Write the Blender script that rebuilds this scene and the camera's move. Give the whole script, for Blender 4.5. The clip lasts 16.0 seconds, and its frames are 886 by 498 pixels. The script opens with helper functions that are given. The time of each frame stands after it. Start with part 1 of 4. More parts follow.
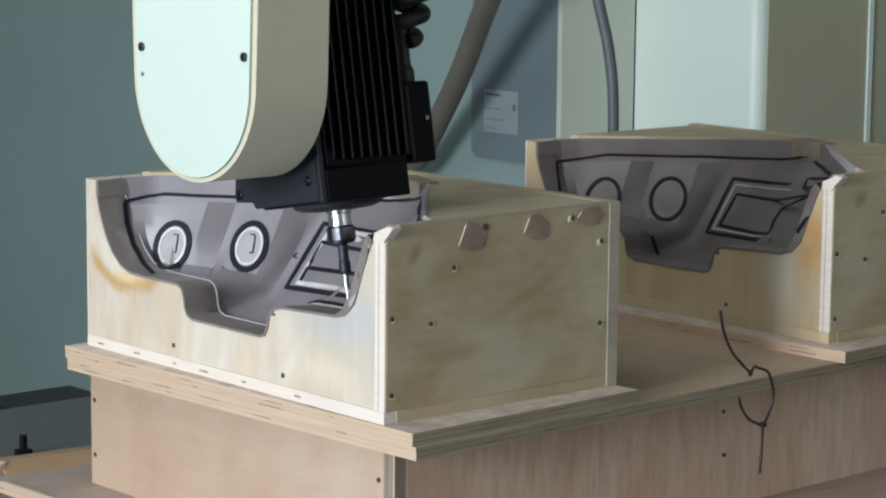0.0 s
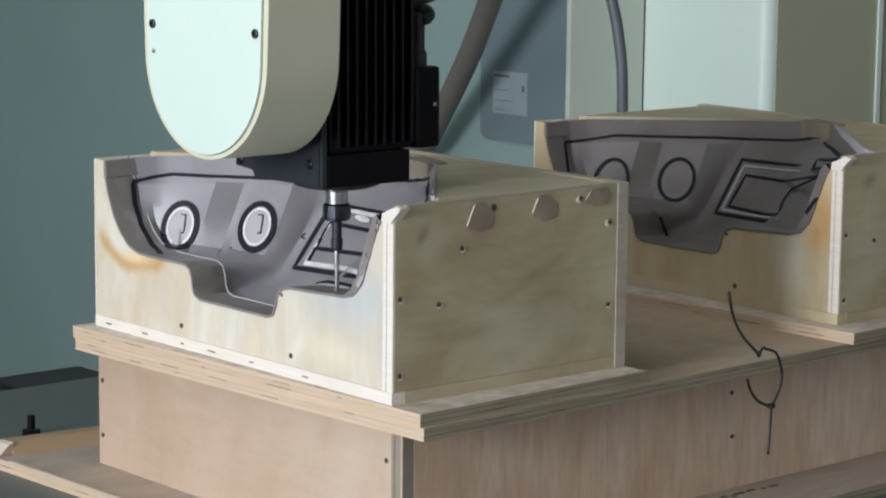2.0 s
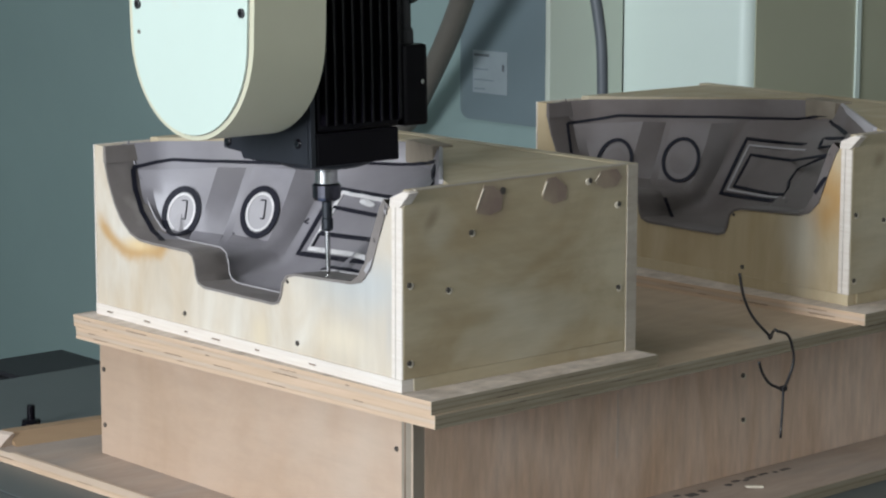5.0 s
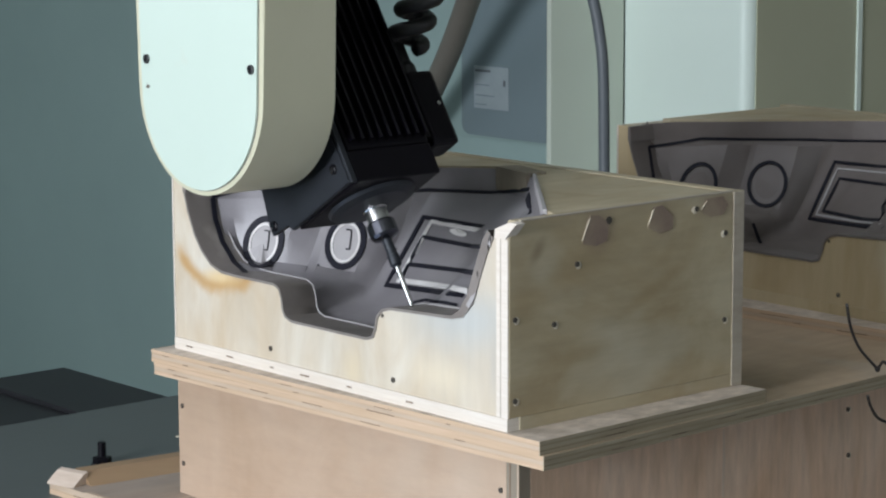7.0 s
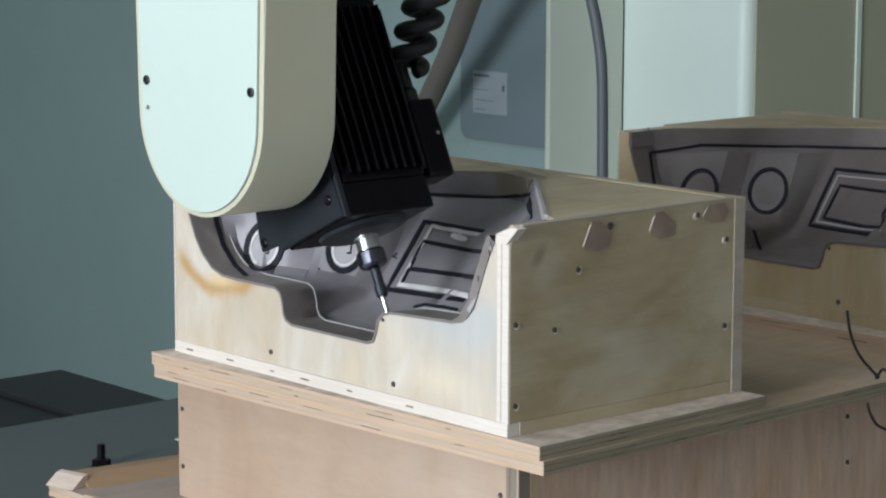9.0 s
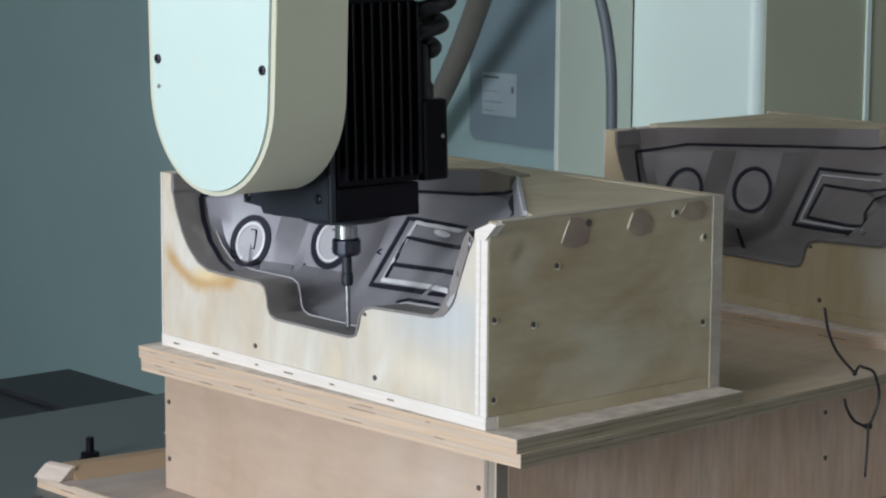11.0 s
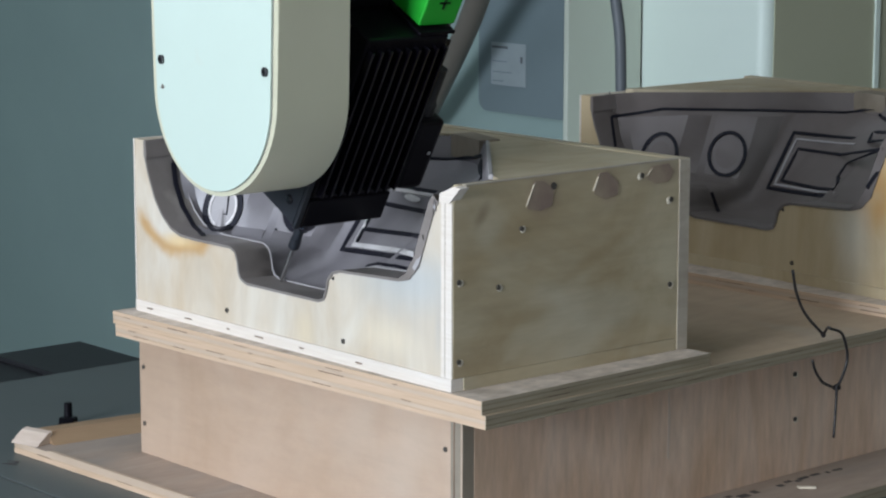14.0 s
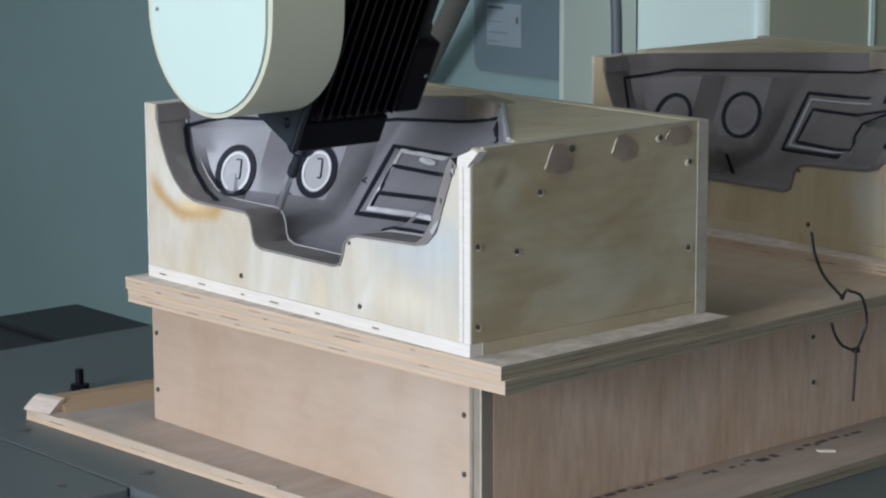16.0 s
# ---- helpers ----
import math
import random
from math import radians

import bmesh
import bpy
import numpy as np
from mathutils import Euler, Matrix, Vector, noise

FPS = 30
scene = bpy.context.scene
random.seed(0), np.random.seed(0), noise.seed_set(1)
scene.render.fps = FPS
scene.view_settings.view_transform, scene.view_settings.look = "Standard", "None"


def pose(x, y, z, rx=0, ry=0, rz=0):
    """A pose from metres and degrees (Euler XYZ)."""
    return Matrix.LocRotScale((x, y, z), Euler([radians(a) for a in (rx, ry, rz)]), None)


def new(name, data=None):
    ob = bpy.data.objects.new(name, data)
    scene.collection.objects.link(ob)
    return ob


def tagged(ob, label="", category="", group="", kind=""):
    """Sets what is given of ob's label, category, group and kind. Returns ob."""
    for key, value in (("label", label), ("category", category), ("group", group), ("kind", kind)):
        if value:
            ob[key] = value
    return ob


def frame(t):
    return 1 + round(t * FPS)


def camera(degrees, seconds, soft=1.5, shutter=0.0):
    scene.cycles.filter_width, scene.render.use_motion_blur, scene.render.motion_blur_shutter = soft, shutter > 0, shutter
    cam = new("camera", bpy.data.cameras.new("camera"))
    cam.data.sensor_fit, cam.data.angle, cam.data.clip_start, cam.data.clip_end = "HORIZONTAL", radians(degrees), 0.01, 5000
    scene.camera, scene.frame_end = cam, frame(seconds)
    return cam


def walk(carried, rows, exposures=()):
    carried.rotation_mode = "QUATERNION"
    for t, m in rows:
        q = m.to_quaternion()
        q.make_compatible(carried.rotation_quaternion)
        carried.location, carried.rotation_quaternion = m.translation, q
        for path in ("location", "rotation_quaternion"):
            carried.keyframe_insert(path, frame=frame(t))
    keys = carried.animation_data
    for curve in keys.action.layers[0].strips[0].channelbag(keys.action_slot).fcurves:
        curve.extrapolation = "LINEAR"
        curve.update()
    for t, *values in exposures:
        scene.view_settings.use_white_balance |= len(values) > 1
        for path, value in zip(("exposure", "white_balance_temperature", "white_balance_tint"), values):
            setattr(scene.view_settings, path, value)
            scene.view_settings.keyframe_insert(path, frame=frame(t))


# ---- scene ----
FLOOR_TO_FIXTURE = 1.15
cam = camera(20.54, 16.0, soft=2.2)
EYE = Vector((2.3694, -1.9519, 0.6870 + FLOOR_TO_FIXTURE))
CAM = [
    (0, 49.186, -8.551, 0.554),
    (0.5, 49.198, -8.636, 0.479),
    (1, 49.257, -8.737, 0.469),
    (1.5, 49.333, -8.832, 0.475),
    (2, 49.391, -8.992, 0.602),
    (2.5, 49.262, -9.174, 0.414),
    (3, 49.122, -9.275, 0.190),
    (5.5, 48.928, -9.460, 0.100),
    (6, 48.983, -9.390, 0.001),
    (6.5, 48.993, -9.241, -0.069),
    (7, 49.003, -9.091, -0.216),
    (7.5, 49.004, -8.945, -0.232),
    (8, 49.038, -8.902, -0.050),
    (8.5, 48.977, -8.951, 0.154),
    (9, 48.953, -8.987, 0.145),
    (11.5, 49.180, -8.957, 0.430),
    (12, 49.251, -8.995, 0.348),
    (12.5, 49.275, -9.066, 0.347),
    (13, 49.291, -9.253, 0.287),
    (13.5, 49.329, -9.429, 0.249),
    (14, 49.384, -9.648, 0.073),
    (14.5, 49.402, -9.976, -0.044),
    (15, 49.383, -10.274, -0.120),
    (15.5, 49.383, -10.469, -0.279),
    (16, 49.301, -10.564, -0.200),
]
SLIDE = [
    (0, 0.0000, 0.0000, 0.0000),
    (0.5, -0.0431, -0.0010, 0.0010),
    (1, -0.0313, -0.0027, 0.0008),
    (1.5, -0.0108, -0.0050, 0.0021),
    (2, 0.0030, -0.0039, 0.0017),
    (2.5, 0.0182, -0.0041, 0.0024),
    (3, 0.0346, -0.0041, 0.0017),
    (5.3, 0.0780, -0.0110, 0.0042),
    (5.5, 0.1038, -0.0113, 0.0043),
    (6, 0.1740, -0.0046, 0.0037),
    (6.5, 0.2284, -0.0015, 0.0040),
    (7, 0.2441, 0.0001, 0.0040),
    (7.5, 0.2472, 0.0005, 0.0038),
    (8, 0.2452, 0.0043, 0.0035),
    (8.5, 0.2523, 0.0067, 0.0036),
    (9, 0.2451, 0.0046, 0.0034),
    (11.5, 0.1785, 0.0059, 0.0041),
    (12, 0.1686, -0.0014, 0.0049),
    (12.5, 0.1580, -0.0041, 0.0057),
    (13, 0.1486, -0.0106, 0.0064),
    (13.5, 0.1439, -0.0154, 0.0071),
    (14, 0.1383, -0.0221, 0.0091),
    (14.5, 0.1463, -0.0201, 0.0088),
    (15, 0.1494, -0.0242, 0.0099),
    (15.5, 0.1530, -0.0249, 0.0095),
    (16, 0.1778, -0.0211, 0.0102),
]
ARM = [
    (0, 0.0000, 0.0000, 10.5),
    (0.5, 0.0030, 0.0050, 0.3),
    (1, 0.0048, 0.0040, 0.0),
    (1.5, 0.0049, 0.0059, 0.0),
    (2, 0.0046, 0.0053, 0.5),
    (2.5, 0.0012, 0.0059, 0.3),
    (3, 0.0015, 0.0051, 0.0),
    (5.3, 0.0280, 0.0090, 2.6),
    (5.5, 0.0357, 0.0092, 4.4),
    (6, 0.0394, -0.0029, 17.0),
    (6.5, 0.0351, -0.0266, 29.0),
    (7, 0.0347, -0.0381, 32.3),
    (7.5, 0.0343, -0.0531, 32.5),
    (8, 0.0367, -0.0687, 32.0),
    (8.5, 0.0374, -0.0734, 31.0),
    (9, 0.0364, -0.0616, 25.5),
    (11.5, 0.0417, -0.0339, -3.2),
    (12, 0.0382, -0.0365, -8.5),
    (12.5, 0.0384, -0.0423, -13.5),
    (13, 0.0338, -0.0494, -19.5),
    (13.5, 0.0341, -0.0605, -24.5),
    (14, 0.0280, -0.0717, -29.0),
    (14.5, 0.0297, -0.0684, -30.5),
    (15, 0.0245, -0.0517, -30.0),
    (15.5, 0.0241, -0.0359, -29.0),
    (16, 0.0288, -0.0209, -27.5),
]

walk(cam, [(t, pose(*EYE, 90 + p, 0, y) @ pose(0, 0, 0, 0, 0, r)) for t, y, p, r in CAM],
     exposures=((0, 0.05, 6560, 11), (3, 0.05, 6560, 11), (6, 0.0, 6520, 11), (9, -0.02, 6450, 11), (11.5, -0.08, 6240, 11), (13, -0.04, 6240, 11), (14.5, -0.05, 6220, 11), (16, -0.10, 6090, 11)))

# ---------------------------------------------------------------- light
scene.view_settings.exposure = 0.0
world = bpy.data.worlds.new("sky")
world.use_nodes = True
scene.world = world
sky = world.node_tree.nodes.new("ShaderNodeTexSky")
sky.sky_type, sky.sun_disc = "NISHITA", False
sky.sun_elevation, sky.sun_rotation = radians(35), radians(190)
world.node_tree.links.new(sky.outputs[0], world.node_tree.nodes["Background"].inputs[0])
world.node_tree.nodes["Background"].inputs[1].default_value = 0.1


def area_light(name, place, turn, w, h, watts, colour):
    data = bpy.data.lights.new(name, "AREA")
    data.shape, data.size, data.size_y, data.energy, data.color = "RECTANGLE", w, h, watts, colour
    ob = new(name, data)
    ob.matrix_world = pose(*place, *turn)
    return ob


area_light("daylight_south", (0.75, -4.95, 2.15), (90, 0, 0), 1.5, 1.5, 280, (0.93, 1.0, 1.10))
# unseen fill from the east, added to lift the right-hand faces
area_light("fill_east", (5.95, 1.0, 2.5), (90, 0, 90), 3.0, 1.4, 22, (0.98, 1.0, 1.08))
# overhead fill with no known source, added to lift upward-facing surfaces
area_light("fill_roof", (-0.5, -1.6, 3.99), (0, 0, 0), 2.4, 2.0, 36, (0.93, 1.0, 1.12))

# ---------------------------------------------------------------- materials


def material(name, base, rough=0.5, metal=0.0, dark=None, scale=8.0, amount=0.5, stretch=(1, 1, 1), fine=0.0, bump=0.0,
             stain=None, stain_scale=3.0, stain_cut=(0.55, 0.75), warp=0.0, spec=0.5, blotches=None, plane="xz", grain=None):
    """Principled paint or wood: base mixed with dark by stretched noise, stains with their own shape, fine relief."""
    m = bpy.data.materials.new(name)
    m.use_nodes = True
    n, l = m.node_tree.nodes, m.node_tree.links
    b = n["Principled BSDF"]
    b.inputs["Roughness"].default_value, b.inputs["Metallic"].default_value = rough, metal
    b.inputs["Specular IOR Level"].default_value = spec
    co = n.new("ShaderNodeTexCoord")
    mp = n.new("ShaderNodeMapping")
    mp.inputs["Scale"].default_value = stretch
    l.new(co.outputs["Object"], mp.inputs[0])
    rnd = n.new("ShaderNodeObjectInfo")
    add = n.new("ShaderNodeVectorMath")
    add.operation = "ADD"
    mul = n.new("ShaderNodeVectorMath")
    mul.operation = "SCALE"
    comb = n.new("ShaderNodeCombineXYZ")
    for i in range(3):
        l.new(rnd.outputs["Random"], comb.inputs[i])
    l.new(comb.outputs[0], mul.inputs[0])
    mul.inputs["Scale"].default_value = 7.0
    l.new(mp.outputs[0], add.inputs[0])
    l.new(mul.outputs[0], add.inputs[1])
    t1 = n.new("ShaderNodeTexNoise")
    t1.inputs["Scale"].default_value, t1.inputs["Detail"].default_value, t1.inputs["Roughness"].default_value = scale, 5, 0.6
    t1.inputs["Distortion"].default_value = warp
    l.new(add.outputs[0], t1.inputs["Vector"])
    ramp = n.new("ShaderNodeMapRange")
    ramp.inputs["From Min"].default_value, ramp.inputs["From Max"].default_value = 0.3, 0.7
    ramp.inputs["To Max"].default_value = amount
    l.new(t1.outputs["Fac"], ramp.inputs["Value"])
    mix = n.new("ShaderNodeMix")
    mix.data_type = "RGBA"
    mix.inputs[6].default_value = (*base, 1)
    mix.inputs[7].default_value = (*(dark or [c * 0.7 for c in base]), 1)
    l.new(ramp.outputs[0], mix.inputs[0])
    out = mix.outputs[2]
    if stain:
        t2 = n.new("ShaderNodeTexNoise")
        t2.inputs["Scale"].default_value, t2.inputs["Detail"].default_value = stain_scale, 3
        l.new(add.outputs[0], t2.inputs["Vector"])
        r2 = n.new("ShaderNodeMapRange")
        r2.inputs["From Min"].default_value, r2.inputs["From Max"].default_value = stain_cut
        r2.inputs["To Max"].default_value = 0.8
        l.new(t2.outputs["Fac"], r2.inputs["Value"])
        m2 = n.new("ShaderNodeMix")
        m2.data_type = "RGBA"
        l.new(r2.outputs[0], m2.inputs[0])
        l.new(out, m2.inputs[6])
        m2.inputs[7].default_value = (*stain, 1)
        out = m2.outputs[2]
    for spot in blotches or ():
        # a tinted ring or blob about a place on the board, ragged by noise
        (cx, cz), (rx, rz), at, width, colour, top, *tilt = spot
        sub = n.new("ShaderNodeMapping")
        sub.vector_type = "TEXTURE"
        turn = radians(tilt[0]) if tilt else 0
        sub.inputs["Location"].default_value = (0, cx, cz) if plane == "yz" else (cx, 0, cz)
        sub.inputs["Rotation"].default_value = (turn, 0, 0) if plane == "yz" else (0, -turn, 0)
        sub.inputs["Scale"].default_value = (1000, rx, rz) if plane == "yz" else (rx, 1000, rz)
        l.new(co.outputs["Object"], sub.inputs[0])
        ragged = n.new("ShaderNodeTexNoise")
        ragged.inputs["Scale"].default_value, ragged.inputs["Detail"].default_value = 18, 4
        l.new(co.outputs["Object"], ragged.inputs["Vector"])
        length = n.new("ShaderNodeVectorMath")
        length.operation = "LENGTH"
        l.new(sub.outputs[0], length.inputs[0])

        def maths(op, a, c):
            k = n.new("ShaderNodeMath")
            k.operation, k.use_clamp = op, False
            for i, v in enumerate((a, c)):
                if isinstance(v, (int, float)):
                    k.inputs[i].default_value = v
                else:
                    l.new(v, k.inputs[i])
            return k.outputs[0]
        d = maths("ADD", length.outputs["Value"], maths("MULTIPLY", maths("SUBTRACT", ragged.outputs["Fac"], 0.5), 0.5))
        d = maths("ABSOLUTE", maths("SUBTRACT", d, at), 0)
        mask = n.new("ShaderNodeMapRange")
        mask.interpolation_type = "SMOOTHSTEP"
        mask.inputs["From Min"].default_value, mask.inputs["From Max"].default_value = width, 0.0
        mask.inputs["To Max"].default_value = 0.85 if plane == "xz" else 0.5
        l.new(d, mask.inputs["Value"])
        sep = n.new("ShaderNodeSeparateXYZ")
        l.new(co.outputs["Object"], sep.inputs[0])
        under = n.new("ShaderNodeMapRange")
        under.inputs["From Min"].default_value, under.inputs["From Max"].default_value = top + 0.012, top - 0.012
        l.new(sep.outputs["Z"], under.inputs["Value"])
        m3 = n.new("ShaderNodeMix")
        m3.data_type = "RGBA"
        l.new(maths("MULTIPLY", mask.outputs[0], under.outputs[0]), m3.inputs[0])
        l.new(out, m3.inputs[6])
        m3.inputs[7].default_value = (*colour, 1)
        out = m3.outputs[2]
    if grain:
        # fine wood fibre: short dark and pale flecks drawn out along the board
        gm = n.new("ShaderNodeMapping")
        gm.inputs["Scale"].default_value = grain[:3]
        l.new(co.outputs["Object"], gm.inputs[0])
        gt = n.new("ShaderNodeTexNoise")
        gt.inputs["Scale"].default_value, gt.inputs["Detail"].default_value, gt.inputs["Roughness"].default_value = 1.0, 4, 0.65
        l.new(gm.outputs[0], gt.inputs["Vector"])
        gr = n.new("ShaderNodeMapRange")
        gr.inputs["From Min"].default_value, gr.inputs["From Max"].default_value = 0.32, 0.68
        gr.inputs["To Min"].default_value, gr.inputs["To Max"].default_value = 1.0 - grain[3], 1.0 + grain[3] * 0.6
        l.new(gt.outputs["Fac"], gr.inputs["Value"])
        gx = n.new("ShaderNodeMix")
        gx.data_type, gx.blend_type = "RGBA", "MULTIPLY"
        gx.clamp_result = False
        gx.inputs[0].default_value = 1.0
        l.new(out, gx.inputs[6])
        l.new(gr.outputs[0], gx.inputs[7])
        out = gx.outputs[2]
    l.new(out, b.inputs["Base Color"])
    if bump:
        bp = n.new("ShaderNodeBump")
        bp.inputs["Strength"].default_value, bp.inputs["Distance"].default_value = bump, 0.002
        t3 = n.new("ShaderNodeTexNoise")
        t3.inputs["Scale"].default_value = fine or scale * 6
        l.new(add.outputs[0], t3.inputs["Vector"])
        l.new(t3.outputs["Fac"], bp.inputs["Height"])
        l.new(bp.outputs[0], b.inputs["Normal"])
    return m


FRONT = dict(grain=(45, 45, 6, 0.05), dark=(0.53, 0.42, 0.285), scale=2.6, stretch=(3.2, 3.2, 1.1), amount=0.95, warp=0.9, bump=0.12, stain=(0.50, 0.47, 0.41), stain_scale=2.0, stain_cut=(0.50, 0.80))
PLY_FRONT = material("pale_plywood_face", (0.68, 0.63, 0.535), 0.6, blotches=(
    ((-0.598, 0.158), (0.088, 0.058), 1.0, 0.30, (0.50, 0.29, 0.10), 0.140),
    ((-0.590, 0.112), (0.052, 0.014), 0.0, 1.1, (0.72, 0.55, 0.30), 0.14),
    ((-0.300, 0.028), (0.030, 0.040), 0.0, 1.1, (0.64, 0.54, 0.38), 0.30), ((-0.130, 0.045), (0.090, 0.035), 0.0, 1.1, (0.69, 0.60, 0.45), 0.30),
    # grey blob right of the cut-out, narrow grey-brown strip at the panel's end
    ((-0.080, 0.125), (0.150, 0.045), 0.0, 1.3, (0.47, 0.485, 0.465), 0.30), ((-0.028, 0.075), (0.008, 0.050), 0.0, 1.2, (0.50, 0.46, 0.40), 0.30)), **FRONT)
FRONT_B = dict(FRONT, dark=(0.42, 0.31, 0.17), stain=(0.52, 0.43, 0.28))
PLY_FRONT_AMBER = material("amber_edged_plywood_face", (0.60, 0.50, 0.33), 0.6, blotches=(
    # amber blob and a paler one beside it
    ((-0.055, 0.150), (0.075, 0.085), 0.25, 0.7, (0.50, 0.29, 0.10), 0.30), ((-0.10, 0.09), (0.05, 0.11), 0.0, 1.1, (0.68, 0.62, 0.50), 0.30)), **FRONT_B)
SIDE = dict(grain=(40, 9, 55, 0.09), dark=(0.35, 0.26, 0.14), scale=4.2, stretch=(1, 1.0, 1.5), amount=0.85, warp=0.7, bump=0.1, stain=(0.53, 0.48, 0.36), stain_scale=6, stain_cut=(0.5, 0.75), plane="yz")
BROWN, KNOT, PLUM_STAIN = (0.34, 0.25, 0.13), (0.17, 0.12, 0.07), (0.21, 0.135, 0.115)
PLY_SIDE = material("plywood_side_face", (0.53, 0.458, 0.312), 0.6, blotches=(
    ((0.046, 0.212), (0.024, 0.010), 0.0, 1.3, KNOT, 0.4, 55), ((0.240, 0.140), (0.085, 0.012), 0.0, 1.3, BROWN, 0.4, 24), ((0.130, 0.078), (0.060, 0.014), 0.0, 1.3, BROWN, 0.4, 5),
    ((0.110, 0.185), (0.120, 0.030), 0.0, 1.3, BROWN, 0.4, 22), ((0.020, 0.160), (0.030, 0.070), 0.0, 1.3, BROWN, 0.4), ((0.150, 0.228), (0.030, 0.030), 0.0, 1.3, PLUM_STAIN, 0.4),
    ((0.266, 0.228), (0.024, 0.024), 0.0, 1.3, PLUM_STAIN, 0.4), ((0.362, 0.238), (0.040, 0.020), 0.0, 1.3, PLUM_STAIN, 0.4)), **SIDE)
PLY_SIDE_B = material("knotted_plywood_side_face", (0.53, 0.458, 0.312), 0.6, blotches=(
    ((0.060, 0.212), (0.020, 0.014), 0.0, 1.3, KNOT, 0.4, 30), ((0.180, 0.120), (0.090, 0.014), 0.0, 1.3, BROWN, 0.4, 20)), **SIDE)
PLY_BACK = material("plywood_board_face", (0.53, 0.458, 0.312), 0.6, blotches=(((0.400, 0.140), (0.03, 0.030), 0.0, 1.3, PLUM_STAIN, 0.4), ((0.400, 0.235), (0.03, 0.020), 0.0, 1.3, PLUM_STAIN, 0.4)), **SIDE)
PLY_EDGE = material("pale_plywood_edge", (0.76, 0.70, 0.62), 0.7, dark=(0.58, 0.49, 0.40), scale=6, stretch=(2, 2, 60), amount=0.6, bump=0.2)
PLY_RED = material("reddish_plywood_face", grain=(16, 16, 60, 0.05), base=(0.52, 0.39, 0.29), rough=0.55, dark=(0.43, 0.295, 0.195), scale=3.2, stretch=(1.6, 1.6, 1.0), amount=0.9, warp=0.5, bump=0.1,
                   stain=(0.52, 0.43, 0.34), stain_scale=3, stain_cut=(0.55, 0.8))
PLY_RED_SIDE = material("streaked_reddish_plywood", grain=(110, 85, 14, 0.15), base=(0.72, 0.555, 0.43), rough=0.55, dark=(0.56, 0.37, 0.235), scale=3.0, stretch=(3.2, 3.2, 1.0), amount=0.95, warp=0.9, bump=0.1,
                        stain=(0.64, 0.52, 0.42), stain_scale=1.2, stain_cut=(0.45, 0.7))
BATTEN = material("tan_softwood_batten", (0.35, 0.235, 0.135), 0.6, dark=(0.28, 0.18, 0.10), scale=6, stretch=(6, 1, 6), amount=0.9, warp=0.4, bump=0.1)
PLY_BASE = material("dull_brown_board_top", grain=(50, 12, 10, 0.10), base=(0.42, 0.33, 0.262), rough=0.6, dark=(0.32, 0.24, 0.18), scale=5, stretch=(4, 1, 1), amount=0.9, warp=0.4, bump=0.1,
                    stain=(0.33, 0.285, 0.245), stain_scale=4, stain_cut=(0.5, 0.75))
PLY_WORN = material("worn_grey_plywood_edge", (0.48, 0.43, 0.35), 0.7, dark=(0.36, 0.30, 0.235), scale=7, stretch=(2, 2, 8), amount=0.9, warp=0.4, bump=0.2)
PLY_TOP = material("plywood_board_top", grain=(50, 12, 10, 0.09), base=(0.47, 0.355, 0.245), rough=0.65, dark=(0.36, 0.26, 0.165), scale=4, stretch=(1, 2, 1), amount=0.8, bump=0.1,
                   stain=(0.41, 0.345, 0.27), stain_scale=5, stain_cut=(0.58, 0.8))
PLY_DUSTY = material("dusty_plywood_top", grain=(60, 25, 10, 0.25), base=(0.68, 0.59, 0.50), rough=0.7, dark=(0.46, 0.37, 0.28), scale=9, stretch=(1, 1.4, 1), amount=0.9, warp=0.8, bump=0.1,
                     stain=(0.40, 0.335, 0.27), stain_scale=13, stain_cut=(0.52, 0.68))
PLY_TAN = material("tan_plywood_edge", (0.62, 0.455, 0.32), 0.7, dark=(0.50, 0.355, 0.225), scale=5, stretch=(1.5, 1.5, 26), amount=0.9, warp=0.3, bump=0.2)
PLY_EDGE_SHADED = material("dusty_shaded_olive_plywood_edge", (0.40, 0.345, 0.25), 0.75, dark=(0.29, 0.235, 0.155), scale=5, stretch=(1.5, 1.5, 30), amount=0.95, warp=0.3, bump=0.2)
PLY_DARK_SHADED = material("shaded_dark_olive_plywood_ply", (0.33, 0.27, 0.18), 0.75, dark=(0.24, 0.19, 0.12), scale=6, stretch=(1.5, 1.5, 20), amount=0.95, warp=0.3, bump=0.2)
PLY_VOID = material("dark_gap_in_plywood", (0.10, 0.068, 0.045), 0.8, dark=(0.26, 0.18, 0.12), scale=9, stretch=(1, 1, 1), amount=1.0)
PLY_DARK = material("dark_plywood_ply", (0.56, 0.41, 0.285), 0.7, dark=(0.44, 0.315, 0.21), scale=12, stretch=(1, 1, 1), amount=0.8)
PLY_LIGHT = material("light_plywood_ply", (0.55, 0.43, 0.32), 0.7, dark=(0.44, 0.33, 0.235), scale=10, stretch=(1, 1, 6), amount=0.8)
CHIP = material("pale_torn_splinter", (0.62, 0.51, 0.42), 0.75, dark=(0.50, 0.39, 0.30), scale=20, stretch=(1, 6, 1), amount=0.8)
END_GREY = material("grimy_plywood_end", (0.30, 0.255, 0.195), 0.75, dark=(0.20, 0.165, 0.12), scale=9, stretch=(2, 2, 1), amount=0.9, warp=0.5)
SCREW = material("dark_screw_head", (0.12, 0.105, 0.09), 0.45, 0.5)
TORN_AND_LIT = material("torn_and_lit_pale_wood", (0.74, 0.66, 0.52), 0.8)
